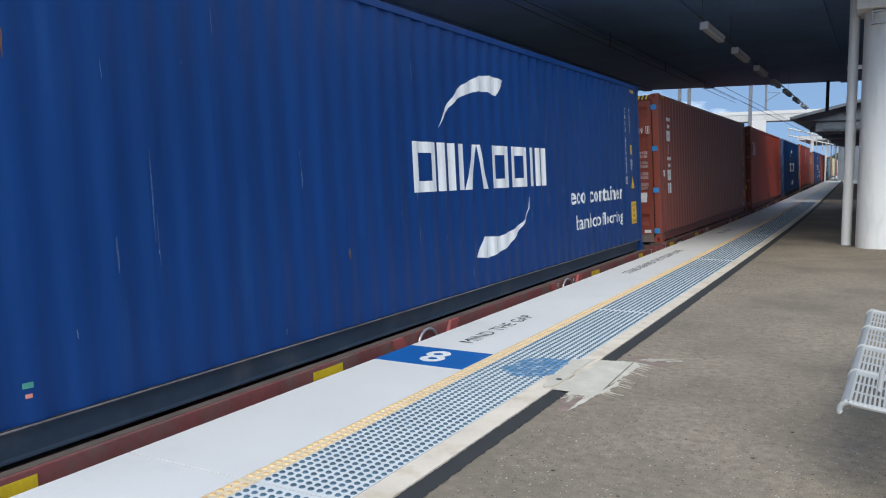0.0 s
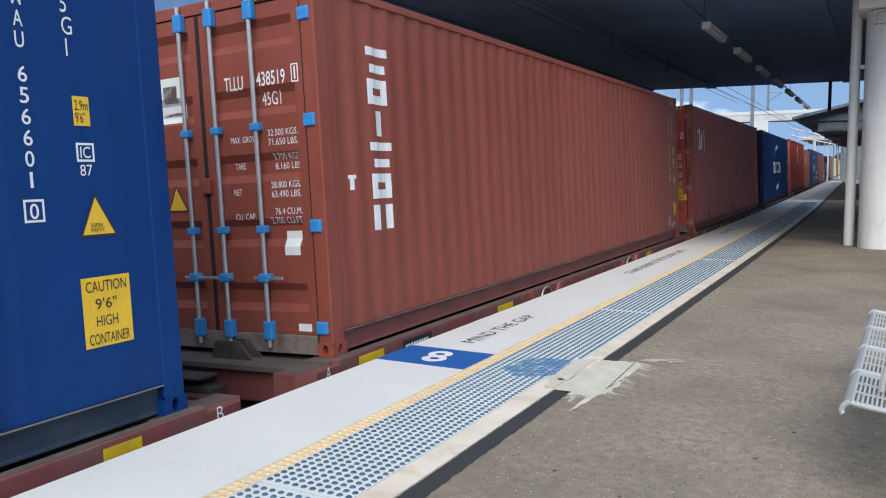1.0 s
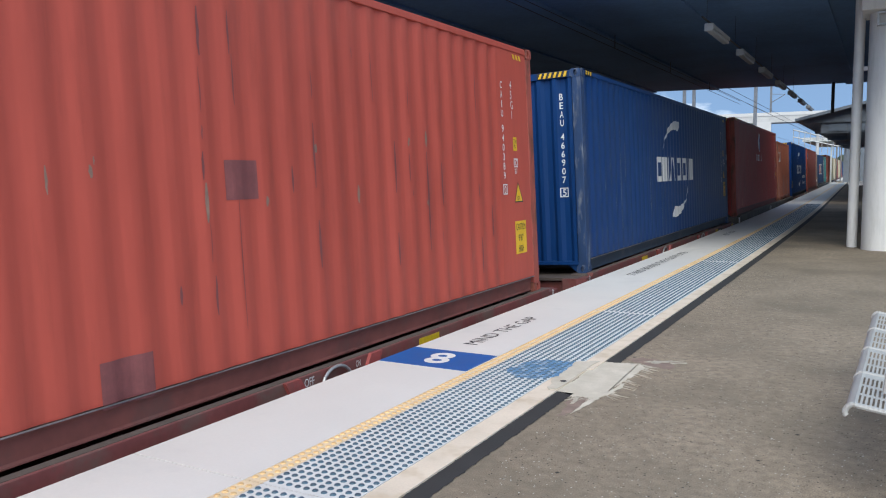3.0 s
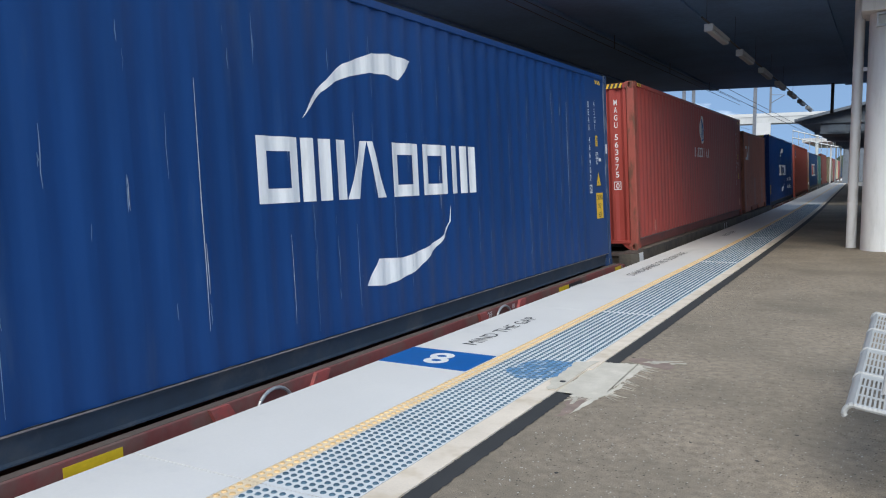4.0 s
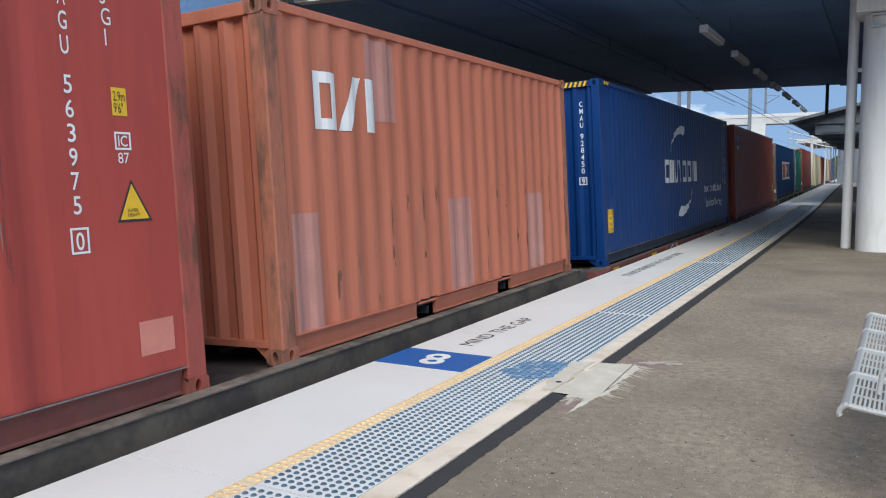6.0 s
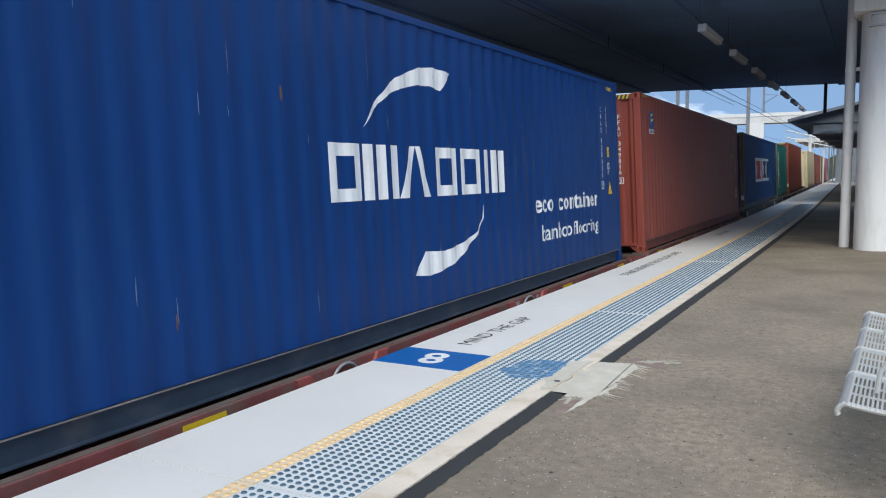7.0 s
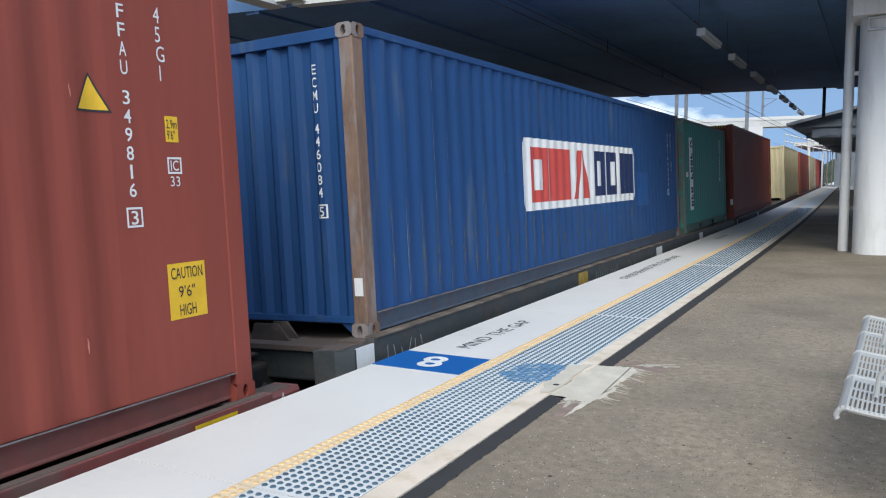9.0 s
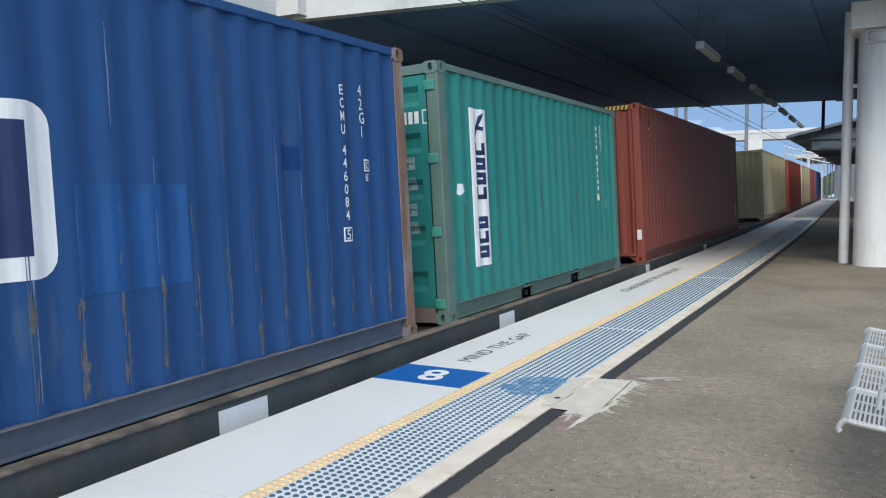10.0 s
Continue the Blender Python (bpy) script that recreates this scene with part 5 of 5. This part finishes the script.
    word_shapes(D, NAVY_INK, (("o", 6.32, 6.84), ("o", 6.98, 7.54), ("n", 7.70, 8.50)), 1.02, 1.70, C40D, lift=0.0055, thick=0.3)
    on_side(D, "repair_patch", flat([rect(0.79, 0.6)]), BRIGHT_BLUE, 8.75, 0.78, C40D)
    on_side(D, "repair_patch", flat([rect(0.17, 0.17)]), BLUE_B, 10.48, 1.49, C40D)
    far_end_marks(D, body="ECMU4460845", code="42G1", length=C40D, high=False, ztop=2.2, caution_text="", tri=False, zlow=0.93, dy=-0.09)
    end_serial(D, -0.46, 2.32, 1.01, "ECMU4460845")
    part("seal_tag", boxes((-0.11, -0.03, -0.002, 0.008, 0.35, 0.5)), WHITE_INK, D)
    smear(D, C40D, GREY_RUN, 260, 13, tall_by=(0.1, 0.9), wide=(0.003, 0.014), z0=0.17, z1=1.3)
    smear(D, C40D, RUST_SOFT, 260, 14, tall_by=(0.04, 0.3), wide=(0.006, 0.035), z0=0.2, z1=0.85, name="rust_wear")
    smear(D, C40D, PALE_SCRATCH, 60, 15, tall_by=(0.2, 1.2), wide=(0.004, 0.012), name="chalk_stain")
    # short sea-green container
    on_side(G, "banner", flat([rect(0.42, 1.68)]), WHITE_INK, 0.68, 0.51, C20)
    for k in range(8):
        if k != 4:
            sh = ring(0.22, 0.13, 0.055) if k % 3 else [rect(0.22, 0.05), rect(0.06, 0.13), rect(0.06, 0.13, 0.16)]
            on_side(G, "brand_block", flat(sh), NAVY_INK, 0.79, 1.70 - k * 0.158, C20, lift=0.0055)
    on_side(G, "emblem_stroke", flat([[(0, 0), (0.05, 0.02), (0.2, 0.24), (0.24, 0.3), (0.15, 0.26)], [(0.06, 0.12), (0.2, 0.1), (0.22, 0.14), (0.08, 0.16)]]), NAVY_INK, 0.78, 1.86, C20, lift=0.0055)
    on_side(G, "side_sticker", flat([[(0, 0.02), (0.05, 0), (0.13, 0.04), (0.1, 0.12), (0.02, 0.12)]]), WHITE_INK, 0.35, 1.27, C20)
    serial("", 5.04, 2.3, 1.15, 0.038, lambda n, bm, y, z: on_side(G, n, bm, WHITE_INK, y, z, C20))
    on_side(G, "type_code", tall("22G1", 0.4, 0.035), WHITE_INK, 5.28, 1.9, C20)
    on_side(G, "class_frame", flat(ring(0.12, 0.13, 0.015)), WHITE_INK, 5.4, 1.03, C20)
    dd = door_breaks(STD)
    for k in range(3):
        on_end(G, "serial_bar", flat([rect(0.05, 0.12)]), WHITE_INK, -0.44 + k * 0.07, 2.0, door=dd)
    on_end(G, "serial_frame", flat(ring(0.08, 0.14, 0.012)), WHITE_INK, -0.21, 1.99, door=dd)
    for k, z in enumerate((1.62, 1.55, 1.42, 1.35, 1.16, 1.09, 0.98, 0.91)):
        on_end(G, "weight_lettering", text_mesh("LBS" if k % 2 else "KGS", 0.1, 0.05, "t", WHITE_INK), WHITE_INK, -0.42, z, door=dd)
    smear(G, C20, RUST_RUN, 34, 16, tall_by=(0.1, 0.8), wide=(0.004, 0.02), name="rust_stain")
    # brown-red container behind it
    on_side(R, "striped_mark", flat([rect(0.2, 0.36)]), BLACK_INK, 0.70, 2.28)
    on_side(R, "hazard_stripe", flat([[(0, 0.02 + k * 0.12), (0.2, 0.09 + k * 0.12), (0.2, 0.14 + k * 0.12), (0, 0.07 + k * 0.12)] for k in range(2)]), YELLOW_INK, 0.70, 2.28, lift=0.0055)
    part("seal_tag", boxes((-0.12, -0.04, -0.002, 0.008, 0.42, 0.6)), WHITE_INK, R)
    near_hazard(R, HC)
    far_end_marks(R)


dress()


# ---- on the platform ----
def bench(x, y, n=4, module=0.622):
    """A perforated steel seat in five places: rolled front, slots cut right through, ribs between, arm hoops."""
    b = tagged(empty("platform_bench", pose(x, y, 0, 0, 0, -1.75)), "pale grey perforated steel platform bench with arm hoops", "bench")
    run = [(0.006, 0.404), (0.0, 0.412), (0.001, 0.425), (0.008, 0.440), (0.020, 0.451), (0.034, 0.456)]     # section from the rolled lip to the back
    u = 0.034
    while u < 0.47:
        dip = 0.025 * sin(pi * min(1.0, u / 0.5))
        run += [(u + 0.009, 0.456 - dip), (u + 0.018, 0.456 - dip)]
        u += 0.018
    run += [(0.52, 0.45), (0.55, 0.48)]
    first_slot = 6
    for m in range(n):
        y0 = m * module + 0.004
        y1 = (m + 1) * module - 0.004
        ys = [y0]
        k = 3
        margin = 0.05
        step = (y1 - y0 - 2 * margin) / k
        for q in range(k):
            ys += [y0 + margin + q * step, y0 + margin + q * step + step * 0.84]
        ys.append(y1)
        bm = bmesh.new()
        grid = [[bm.verts.new((px, yy, pz)) for yy in ys] for px, pz in run]
        for i in range(len(run) - 1):
            for j in range(len(ys) - 1):
                if i >= first_slot and i < len(run) - 3 and (i - first_slot) % 2 == 0 and j % 2 == 1:
                    continue
                bm.faces.new((grid[i][j], grid[i + 1][j], grid[i + 1][j + 1], grid[i][j + 1]))
        bmesh.ops.recalc_face_normals(bm, faces=bm.faces[:])
        bmesh.ops.solidify(bm, geom=bm.faces[:], thickness=0.004)
        part("seat_place", bm, BENCH_PAINT, b, smooth=True)
    for m in range(n + 1):
        bm = bmesh.new()
        yy = m * module
        for (xa, za), (xb, zb) in zip(run, run[1:]):
            rod(bm, (xa, yy, za + 0.005), (xb, yy, zb + 0.005), 0.012 if m in (0, n) else 0.008, 8)
        part("seat_rib", bm, BENCH_PAINT, b, smooth=True)
    for yy in (0.0, module * n):
        part("leg", boxes((0.22, 0.27, yy - 0.03, yy + 0.03, 0.0, 0.42), (0.08, 0.46, yy - 0.03, yy + 0.03, 0.0, 0.03), bevel=0.006), BENCH_PAINT, b)
    part("beam", boxes((0.2, 0.28, 0.0, module * n, 0.36, 0.42), bevel=0.006), BENCH_PAINT, b)
    for m in (0.4, 2.4, 4):
        bm = bmesh.new()
        yy = m * module
        pts = [(0.14, 0.46), (0.15, 0.55), (0.19, 0.615), (0.26, 0.63), (0.44, 0.63), (0.5, 0.6), (0.52, 0.47)]
        for (xa, za), (xb, zb) in zip(pts, pts[1:]):
            rod(bm, (xa, yy, za), (xb, yy, zb), 0.011, 8)
        part("arm_hoop", bm, BENCH_PAINT, b, smooth=True)
    return b


def ragged(outline, seed, jitter=0.012, cuts=5):
    rng = random.Random(seed)
    pts = []
    n = len(outline)
    for i in range(n):
        (x0, y0), (x1, y1) = outline[i], outline[(i + 1) % n]
        for k in range(cuts):
            t = k / cuts
            pts.append((x0 + (x1 - x0) * t + rng.uniform(-jitter, jitter), y0 + (y1 - y0) * t + rng.uniform(-jitter, jitter)))
    return pts


def lay(name, outline, mat, z, parent=None):
    bm = bmesh.new()
    prism(bm, outline, 0.0025, lambda u, v, w: (u, v, z + w))
    return part(name, bm, mat, parent)


SMEAR_RED = material("faded_red_paint", (0.25, 0.185, 0.155), rough=0.9, var=0.25, scale=12, fine=120, bump=0.3)
WORN_BLUE = material("worn_blue_paint", (0.10, 0.24, 0.42), rough=0.6, var=0.3, scale=14, fine=60, bump=0.1, stain=(0.5, 0.58, 0.66), stain_amount=0.9, stain_scale=22, stain_edge=(0.5, 0.62))
PATCH_PAINT = material("patch_cream_paint", (0.62, 0.565, 0.48), rough=0.75, var=0.12, scale=7, fine=90, bump=0.3, stain=(0.50, 0.455, 0.37), stain_amount=0.8, stain_scale=4, stain_edge=(0.4, 0.65))
THIN_PAINT = material("thin_cream_paint", (0.43, 0.39, 0.325), rough=0.85, var=0.3, scale=16, fine=110, bump=0.3)


def repair_patch():
    p = tagged(empty("repair_patch"), "ragged cream painted repair across the platform joint", "repair patch", kind="structure")
    lay("cream_paint", ragged([(-1.832, 4.86), (-1.70, 4.79), (-1.55, 4.82), (-1.515, 4.93), (-1.53, 5.13), (-1.50, 5.43), (-1.485, 5.74), (-1.555, 5.85), (-1.673, 5.81), (-1.832, 5.77)], 3, 0.013, 12), PATCH_PAINT, 0.001, p)
    lay("cream_paint", ragged([(-1.96, 5.14), (-1.895, 4.84), (-1.836, 4.87), (-1.836, 5.76), (-1.98, 5.65), (-1.955, 5.43)], 9, 0.012, 6), PATCH_PAINT, 0.0125, p)
    for k, (o, q) in enumerate((([(-1.525, 5.82), (-1.486, 5.745), (-1.39, 5.77), (-1.47, 5.80)], 0.007), ([(-1.53, 5.92), (-1.478, 5.985), (-1.28, 6.08), (-1.456, 5.90)], 0.012),
                                ([(-1.567, 4.84), (-1.535, 4.815), (-1.583, 4.43), (-1.590, 4.66)], 0.005), ([(-1.68, 4.80), (-1.655, 4.79), (-1.64, 4.64), (-1.655, 4.62)], 0.005),
                                ([(-1.53, 4.88), (-1.49, 4.98), (-1.485, 5.25), (-1.52, 5.2)], 0.014), ([(-1.36, 5.98), (-1.34, 5.94), (-1.24, 6.0), (-1.25, 6.03)], 0.008))):
        lay("paint_tail", ragged(o, 30 + k, q, 7), PATCH_PAINT if k in (2, 4) else THIN_PAINT, 0.0015 + 0.0002 * k, p)
    rng = random.Random(77)
    for k in range(46):
        t = rng.random()
        ex, ey = (-1.70 + 0.17 * t, 4.80) if k % 3 == 0 else (-1.52 + 0.035 * t, 4.85 + 0.9 * t)
        a, n = rng.uniform(-0.25, 0.3) + (-1.9 if k % 3 == 0 else -0.55), rng.uniform(0.03, 0.16)
        w = rng.uniform(0.002, 0.007)
        tip = (ex + n * cos(a), ey + n * sin(a))
        lay("brush_mark", [(ex - w * sin(a), ey + w * cos(a)), (ex + w * sin(a), ey - w * cos(a)), tip], THIN_PAINT if k % 2 else PATCH_PAINT, 0.0004 + 0.00001 * k, p)
    lay("red_smear", ragged([(-1.70, 4.80), (-1.59, 4.78), (-1.58, 4.49), (-1.65, 4.33)], 6, 0.02, 6), SMEAR_RED, -0.001, p)
    lay("red_smear", ragged([(-1.69, 5.96), (-1.58, 6.05), (-1.31, 5.99), (-1.30, 5.77), (-1.475, 5.81)], 7, 0.025, 6), SMEAR_RED, -0.001, p)
    lay("blue_paint", ragged([(-2.34, 5.18), (-2.21, 5.04), (-2.02, 5.05), (-1.96, 5.2), (-1.96, 5.48), (-1.99, 5.65), (-2.30, 5.57)], 8, 0.02, 6), WORN_BLUE, 0.0122, p)
    cap = rods(((-1.87, 5.07, 0.010), (-1.87, 5.07, 0.0165), 0.022), n=14)
    part("bolt_cap", cap, DARK_STEEL, p)


CHIP_PALE = material("pale_chips", (0.5, 0.48, 0.44), rough=0.9, var=0.2, bump=0)
CHIP_DARK = material("dark_spots", (0.045, 0.04, 0.036), rough=0.9, var=0.2, bump=0)


def litter(name, label, mat, n, seed, r0, r1, xs, ys, flatness):
    """Grit and gum trodden into the surface."""
    rng = random.Random(seed)
    v, f = [], []
    for k in range(n):
        x, y, r = rng.uniform(*xs), rng.uniform(*ys), rng.uniform(r0, r1)
        o, m = len(v), 6
        a0 = rng.uniform(0, 1)
        for q in range(m):
            a = a0 + q * 2 * pi / m
            s = rng.uniform(0.6, 1.3)
            v.append((x + r * s * cos(a), y + r * s * sin(a), 0.0004))
        v.append((x, y, 0.0004 + r * flatness))
        f += [(o + q, o + (q + 1) % m, o + m) for q in range(m)]
    me = bpy.data.meshes.new(name)
    me.from_pydata(v, [], f)
    me.materials.append(mat)
    tagged(new(name, me), label, "grit", kind="stuff")


bench(-0.108, 3.69)
repair_patch()
litter("pale_grit", "pale grit scattered on the platform asphalt", CHIP_PALE, 8000, 21, 0.0012, 0.0048, (-1.65, 1.6), (1.6, 12), 0.4)
litter("dark_grit", "dark grit scattered on the platform asphalt", CHIP_DARK, 14000, 23, 0.0014, 0.0055, (-1.65, 1.6), (1.6, 12), 0.3)
litter("gum_spots", "dark gum spots trodden into the platform asphalt", CHIP_DARK, 260, 22, 0.004, 0.013, (-1.65, 2.5), (1.5, 18), 0.05)


# ---- overhead and far off ----
def lamp_row():
    """Tube lamps hung end to end below the bridge on a conduit."""
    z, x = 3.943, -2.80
    c = tagged(empty("lamp_conduit"), "thin dark conduit hung under the bridge on rods", "conduit")
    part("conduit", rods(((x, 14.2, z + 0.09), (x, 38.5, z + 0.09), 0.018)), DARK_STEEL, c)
    for k in range(6):
        yy = 14.6 + k * 3.0
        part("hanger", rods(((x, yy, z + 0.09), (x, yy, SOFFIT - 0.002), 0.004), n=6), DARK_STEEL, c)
    for k in range(7):
        y0 = 14.8 + k * 3.45
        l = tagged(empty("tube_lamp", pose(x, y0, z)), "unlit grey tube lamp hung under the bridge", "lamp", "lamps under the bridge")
        part("housing", boxes((-0.075, 0.075, 0, 1.75, 0.0, 0.075), bevel=0.02), LAMP_BODY, l)
        part("diffuser", boxes((-0.065, 0.065, 0.03, 1.72, -0.06, 0.002), bevel=0.03), LAMP_BODY, l)
        part("end_cap", boxes((-0.078, 0.078, -0.02, 0.03, -0.06, 0.078), bevel=0.015), LAMP_BODY, l)


def wires():
    w = tagged(empty("overhead_wire"), "overhead line wires above the near track", "overhead wire")
    runs = [(-5.61, 4.29, 2.0, 37.0), (-5.61, 4.43, 2.0, 37.0)]
    for x, z, y0, y1 in runs:
        part("wire", rods(((x, y0, z), (x, y1, z), 0.008), n=6), DARK_STEEL, w)
    for yy in (18.5, 24.0, 30.0):
        part("insulator", rods(((-5.61, yy, 4.3), (-5.61, yy, SOFFIT + 0.02), 0.010), n=8), DARK_STEEL, w)
    o = tagged(empty("overhead_wire"), "overhead line wires beyond the bridge", "overhead wire")
    for x, z, y0, y1 in ((-6.8, 5.12, 37, 140), (-6.15, 5.03, 37, 140), (-5.3, 4.30, 37, 140), (-10.3, 4.95, 37, 140)):
        part("wire", rods(((x, y0, z), (x, y1, z), 0.012), n=6), DARK_STEEL, o)


def mast(x, y, h, arm=0):
    m = tagged(empty("line_mast", pose(x, y, -1.25)), "galvanised overhead line mast with bracket arm", "mast", "overhead line masts")
    part("post", boxes((-0.11, 0.11, -0.11, 0.11, 0, h), bevel=0.02), MAST_STEEL, m)
    if arm:
        part("bracket_arm", rods(((0, 0, h - 2.6), (arm, 0, h - 1.7), 0.04), ((0, 0, h - 1.6), (arm, 0, h - 1.7), 0.03), n=8), MAST_STEEL, m)
        part("cross_arm", boxes((-0.9, 0.9, -0.05, 0.05, h - 0.35, h - 0.25)), MAST_STEEL, m)


def footbridge():
    """A white footbridge across the tracks with a stair tower and low roofs."""
    f = tagged(empty("footbridge"), "white footbridge over the tracks with railings", "footbridge")
    y = 78.0
    zt = 6.54
    part("deck", boxes((-30, -1, y, y + 2.4, zt - 0.85, zt - 0.25)), CONCRETE, f)
    part("parapet", boxes((-30, -1, y - 0.05, y + 0.02, zt - 0.25, zt + 0.05)), WHITE_EDGE, f)
    for k in range(8):
        part("post", boxes((-30 + k * 4.1, -29.8 + k * 4.1, y + 0.8, y + 1.0, -1.3, zt - 0.85)), CONCRETE, f)
    part("stair_panel", boxes((-10.2, -8.9, y - 2.0, y - 1.9, zt - 2.3, zt - 0.9)), WHITE_EDGE, f)
    for k in range(10):
        part("railing_post", boxes((-7.0 + k * 0.45, -6.95 + k * 0.45, y - 3, y - 2.95, zt - 3.2 - 0.1 * k, zt - 1.6 - 0.12 * k)), STEEL, f)
    for z0, z1 in ((-1.7, -2.9), (-2.3, -3.4)):
        part("handrail", rods(((-7.0, y - 3, zt + z0), (-2.6, y - 3, zt + z1), 0.05), n=8), STEEL, f)
    h = tagged(empty("low_roof"), "pale flat roof over the far platform", "roof")
    part("roof_sheet", boxes((-7.4, -4.5, 89, 113, 4.25, 4.65)), CONCRETE, h)
    for yy in (90, 100, 111):
        part("post", boxes((-4.85, -4.7, yy, yy + 0.15, 0, 4.25)), CONCRETE, h)


GLASSY = material("grey_panel", (0.16, 0.19, 0.23), rough=0.3, var=0.1, scale=2, bump=0)


def awning():
    """The dark gabled awning over the far part of the platform."""
    a = tagged(empty("platform_awning"), "dark sloping platform awning on steel posts", "awning")
    y0, y1 = 36.6, 87.0
    bm = bmesh.new()
    prism(bm, [(-3.24, 3.47), (-3.24, 3.59), (2.2, 4.88), (7.6, 3.59), (7.6, 3.47), (2.2, 4.76)], y1 - y0, lambda u, v, w: (u, y0 + w, v))
    part("roof_sheet", bm, ROOF_IRON, a)
    part("gable_board", prism(bmesh.new(), [(-3.1, 3.38), (-3.1, 3.50), (2.2, 4.75), (7.4, 3.48), (7.4, 3.38)], 0.08, lambda u, v, w: (u, y0 + 0.4 + w, v)), ROOF_IRON, a)
    for yy in (44, 54, 64, 74):
        part("tie_beam", boxes((-3.1, 7.4, yy, yy + 0.15, 3.2, 3.45)), ROOF_IRON, a)
        part("post", boxes((0.9, 1.05, yy, yy + 0.15, 0, 3.2)), COLUMN_PAINT, a)
    part("roof_strut", boxes((-1.81, -1.70, 32.7, 32.82, 3.5, SOFFIT + 0.01)), DARK_STEEL, a)
    for yy in (42, 52, 62):
        part("clerestory_panel", boxes((-1.6, 0.6, yy, yy + 0.04, 2.95, 3.4)), GLASSY, a)
    part("eave_gutter", boxes((-3.37, -3.24, y0, y1, 3.45, 3.57), bevel=0.02), ROOF_IRON, a)
    part("fascia_panel", boxes((-2.4, 7.3, y0 + 0.5, y0 + 0.58, 2.95, 3.42)), ROOF_IRON, a)
    for k in range(4):
        part("fascia_window", boxes((-2.1 + k * 0.75, -1.45 + k * 0.75, y0 + 0.46, y0 + 0.51, 3.02, 3.32)), GLASSY, a)
    s = tagged(empty("platform_building"), "dark platform building under the far awning", "building")
    part("wall", boxes((1.3, 6.0, 43, 82, 0, 3.2)), BRICK, s)
    part("end_wall", boxes((-3.9, 6.0, 96, 112, 0, 4.3)), ROOF_IRON, s)
    for yy in (46, 52, 58):
        part("window", boxes((1.27, 1.31, yy, yy + 1.4, 1.0, 2.2)), DARK_STEEL, s)


def tree_line():
    """Far trees and sheds that close the line of sight past the train."""
    rng = random.Random(5)
    bm = bmesh.new()
    top = [(70 - 1.6 * k, 6.5 + 2.2 * sin(k * 0.31) + rng.uniform(-1.0, 1.4)) for k in range(88)]
    prism(bm, [(-70, -1.8), (70, -1.8)] + top, 3.0, lambda u, v, w: (u, 310 + w, v))
    tagged(part("backdrop", bm, FAR_LEAF), "dark row of far trees beyond the platforms", "trees", kind="structure")


FAR_LEAF = material("far_foliage", (0.055, 0.075, 0.05), rough=0.9, var=0.5, scale=0.5, fine=3, bump=0.4)
tree_line()
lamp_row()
wires()
mast(-8.09, 60, 12, 1.7)
mast(-11.8, 100, 13, 1.5)
mast(-12.97, 60, 11)
mast(-12.7, 62, 11)
awning()
footbridge()


# ---- what moves ----
def rolled(t):
    return -0.784 + 10.75 * t + 0.034 * t * t


def motions():
    """The whole train rolls past at about 11 m/s, leaning with the cant and following the curve."""
    times = [0.5 * k for k in range(21)]
    for thing, s, zb, long in TRAIN:
        rows = []
        for t in times:
            y = s - rolled(t)
            swing = math.degrees(math.atan2(bend(y + long) - bend(y), long))
            rows.append((t, pose(FACE - bend(y), y, zb, 0, -LEAN, swing)))
        walk(thing, rows)


motions()
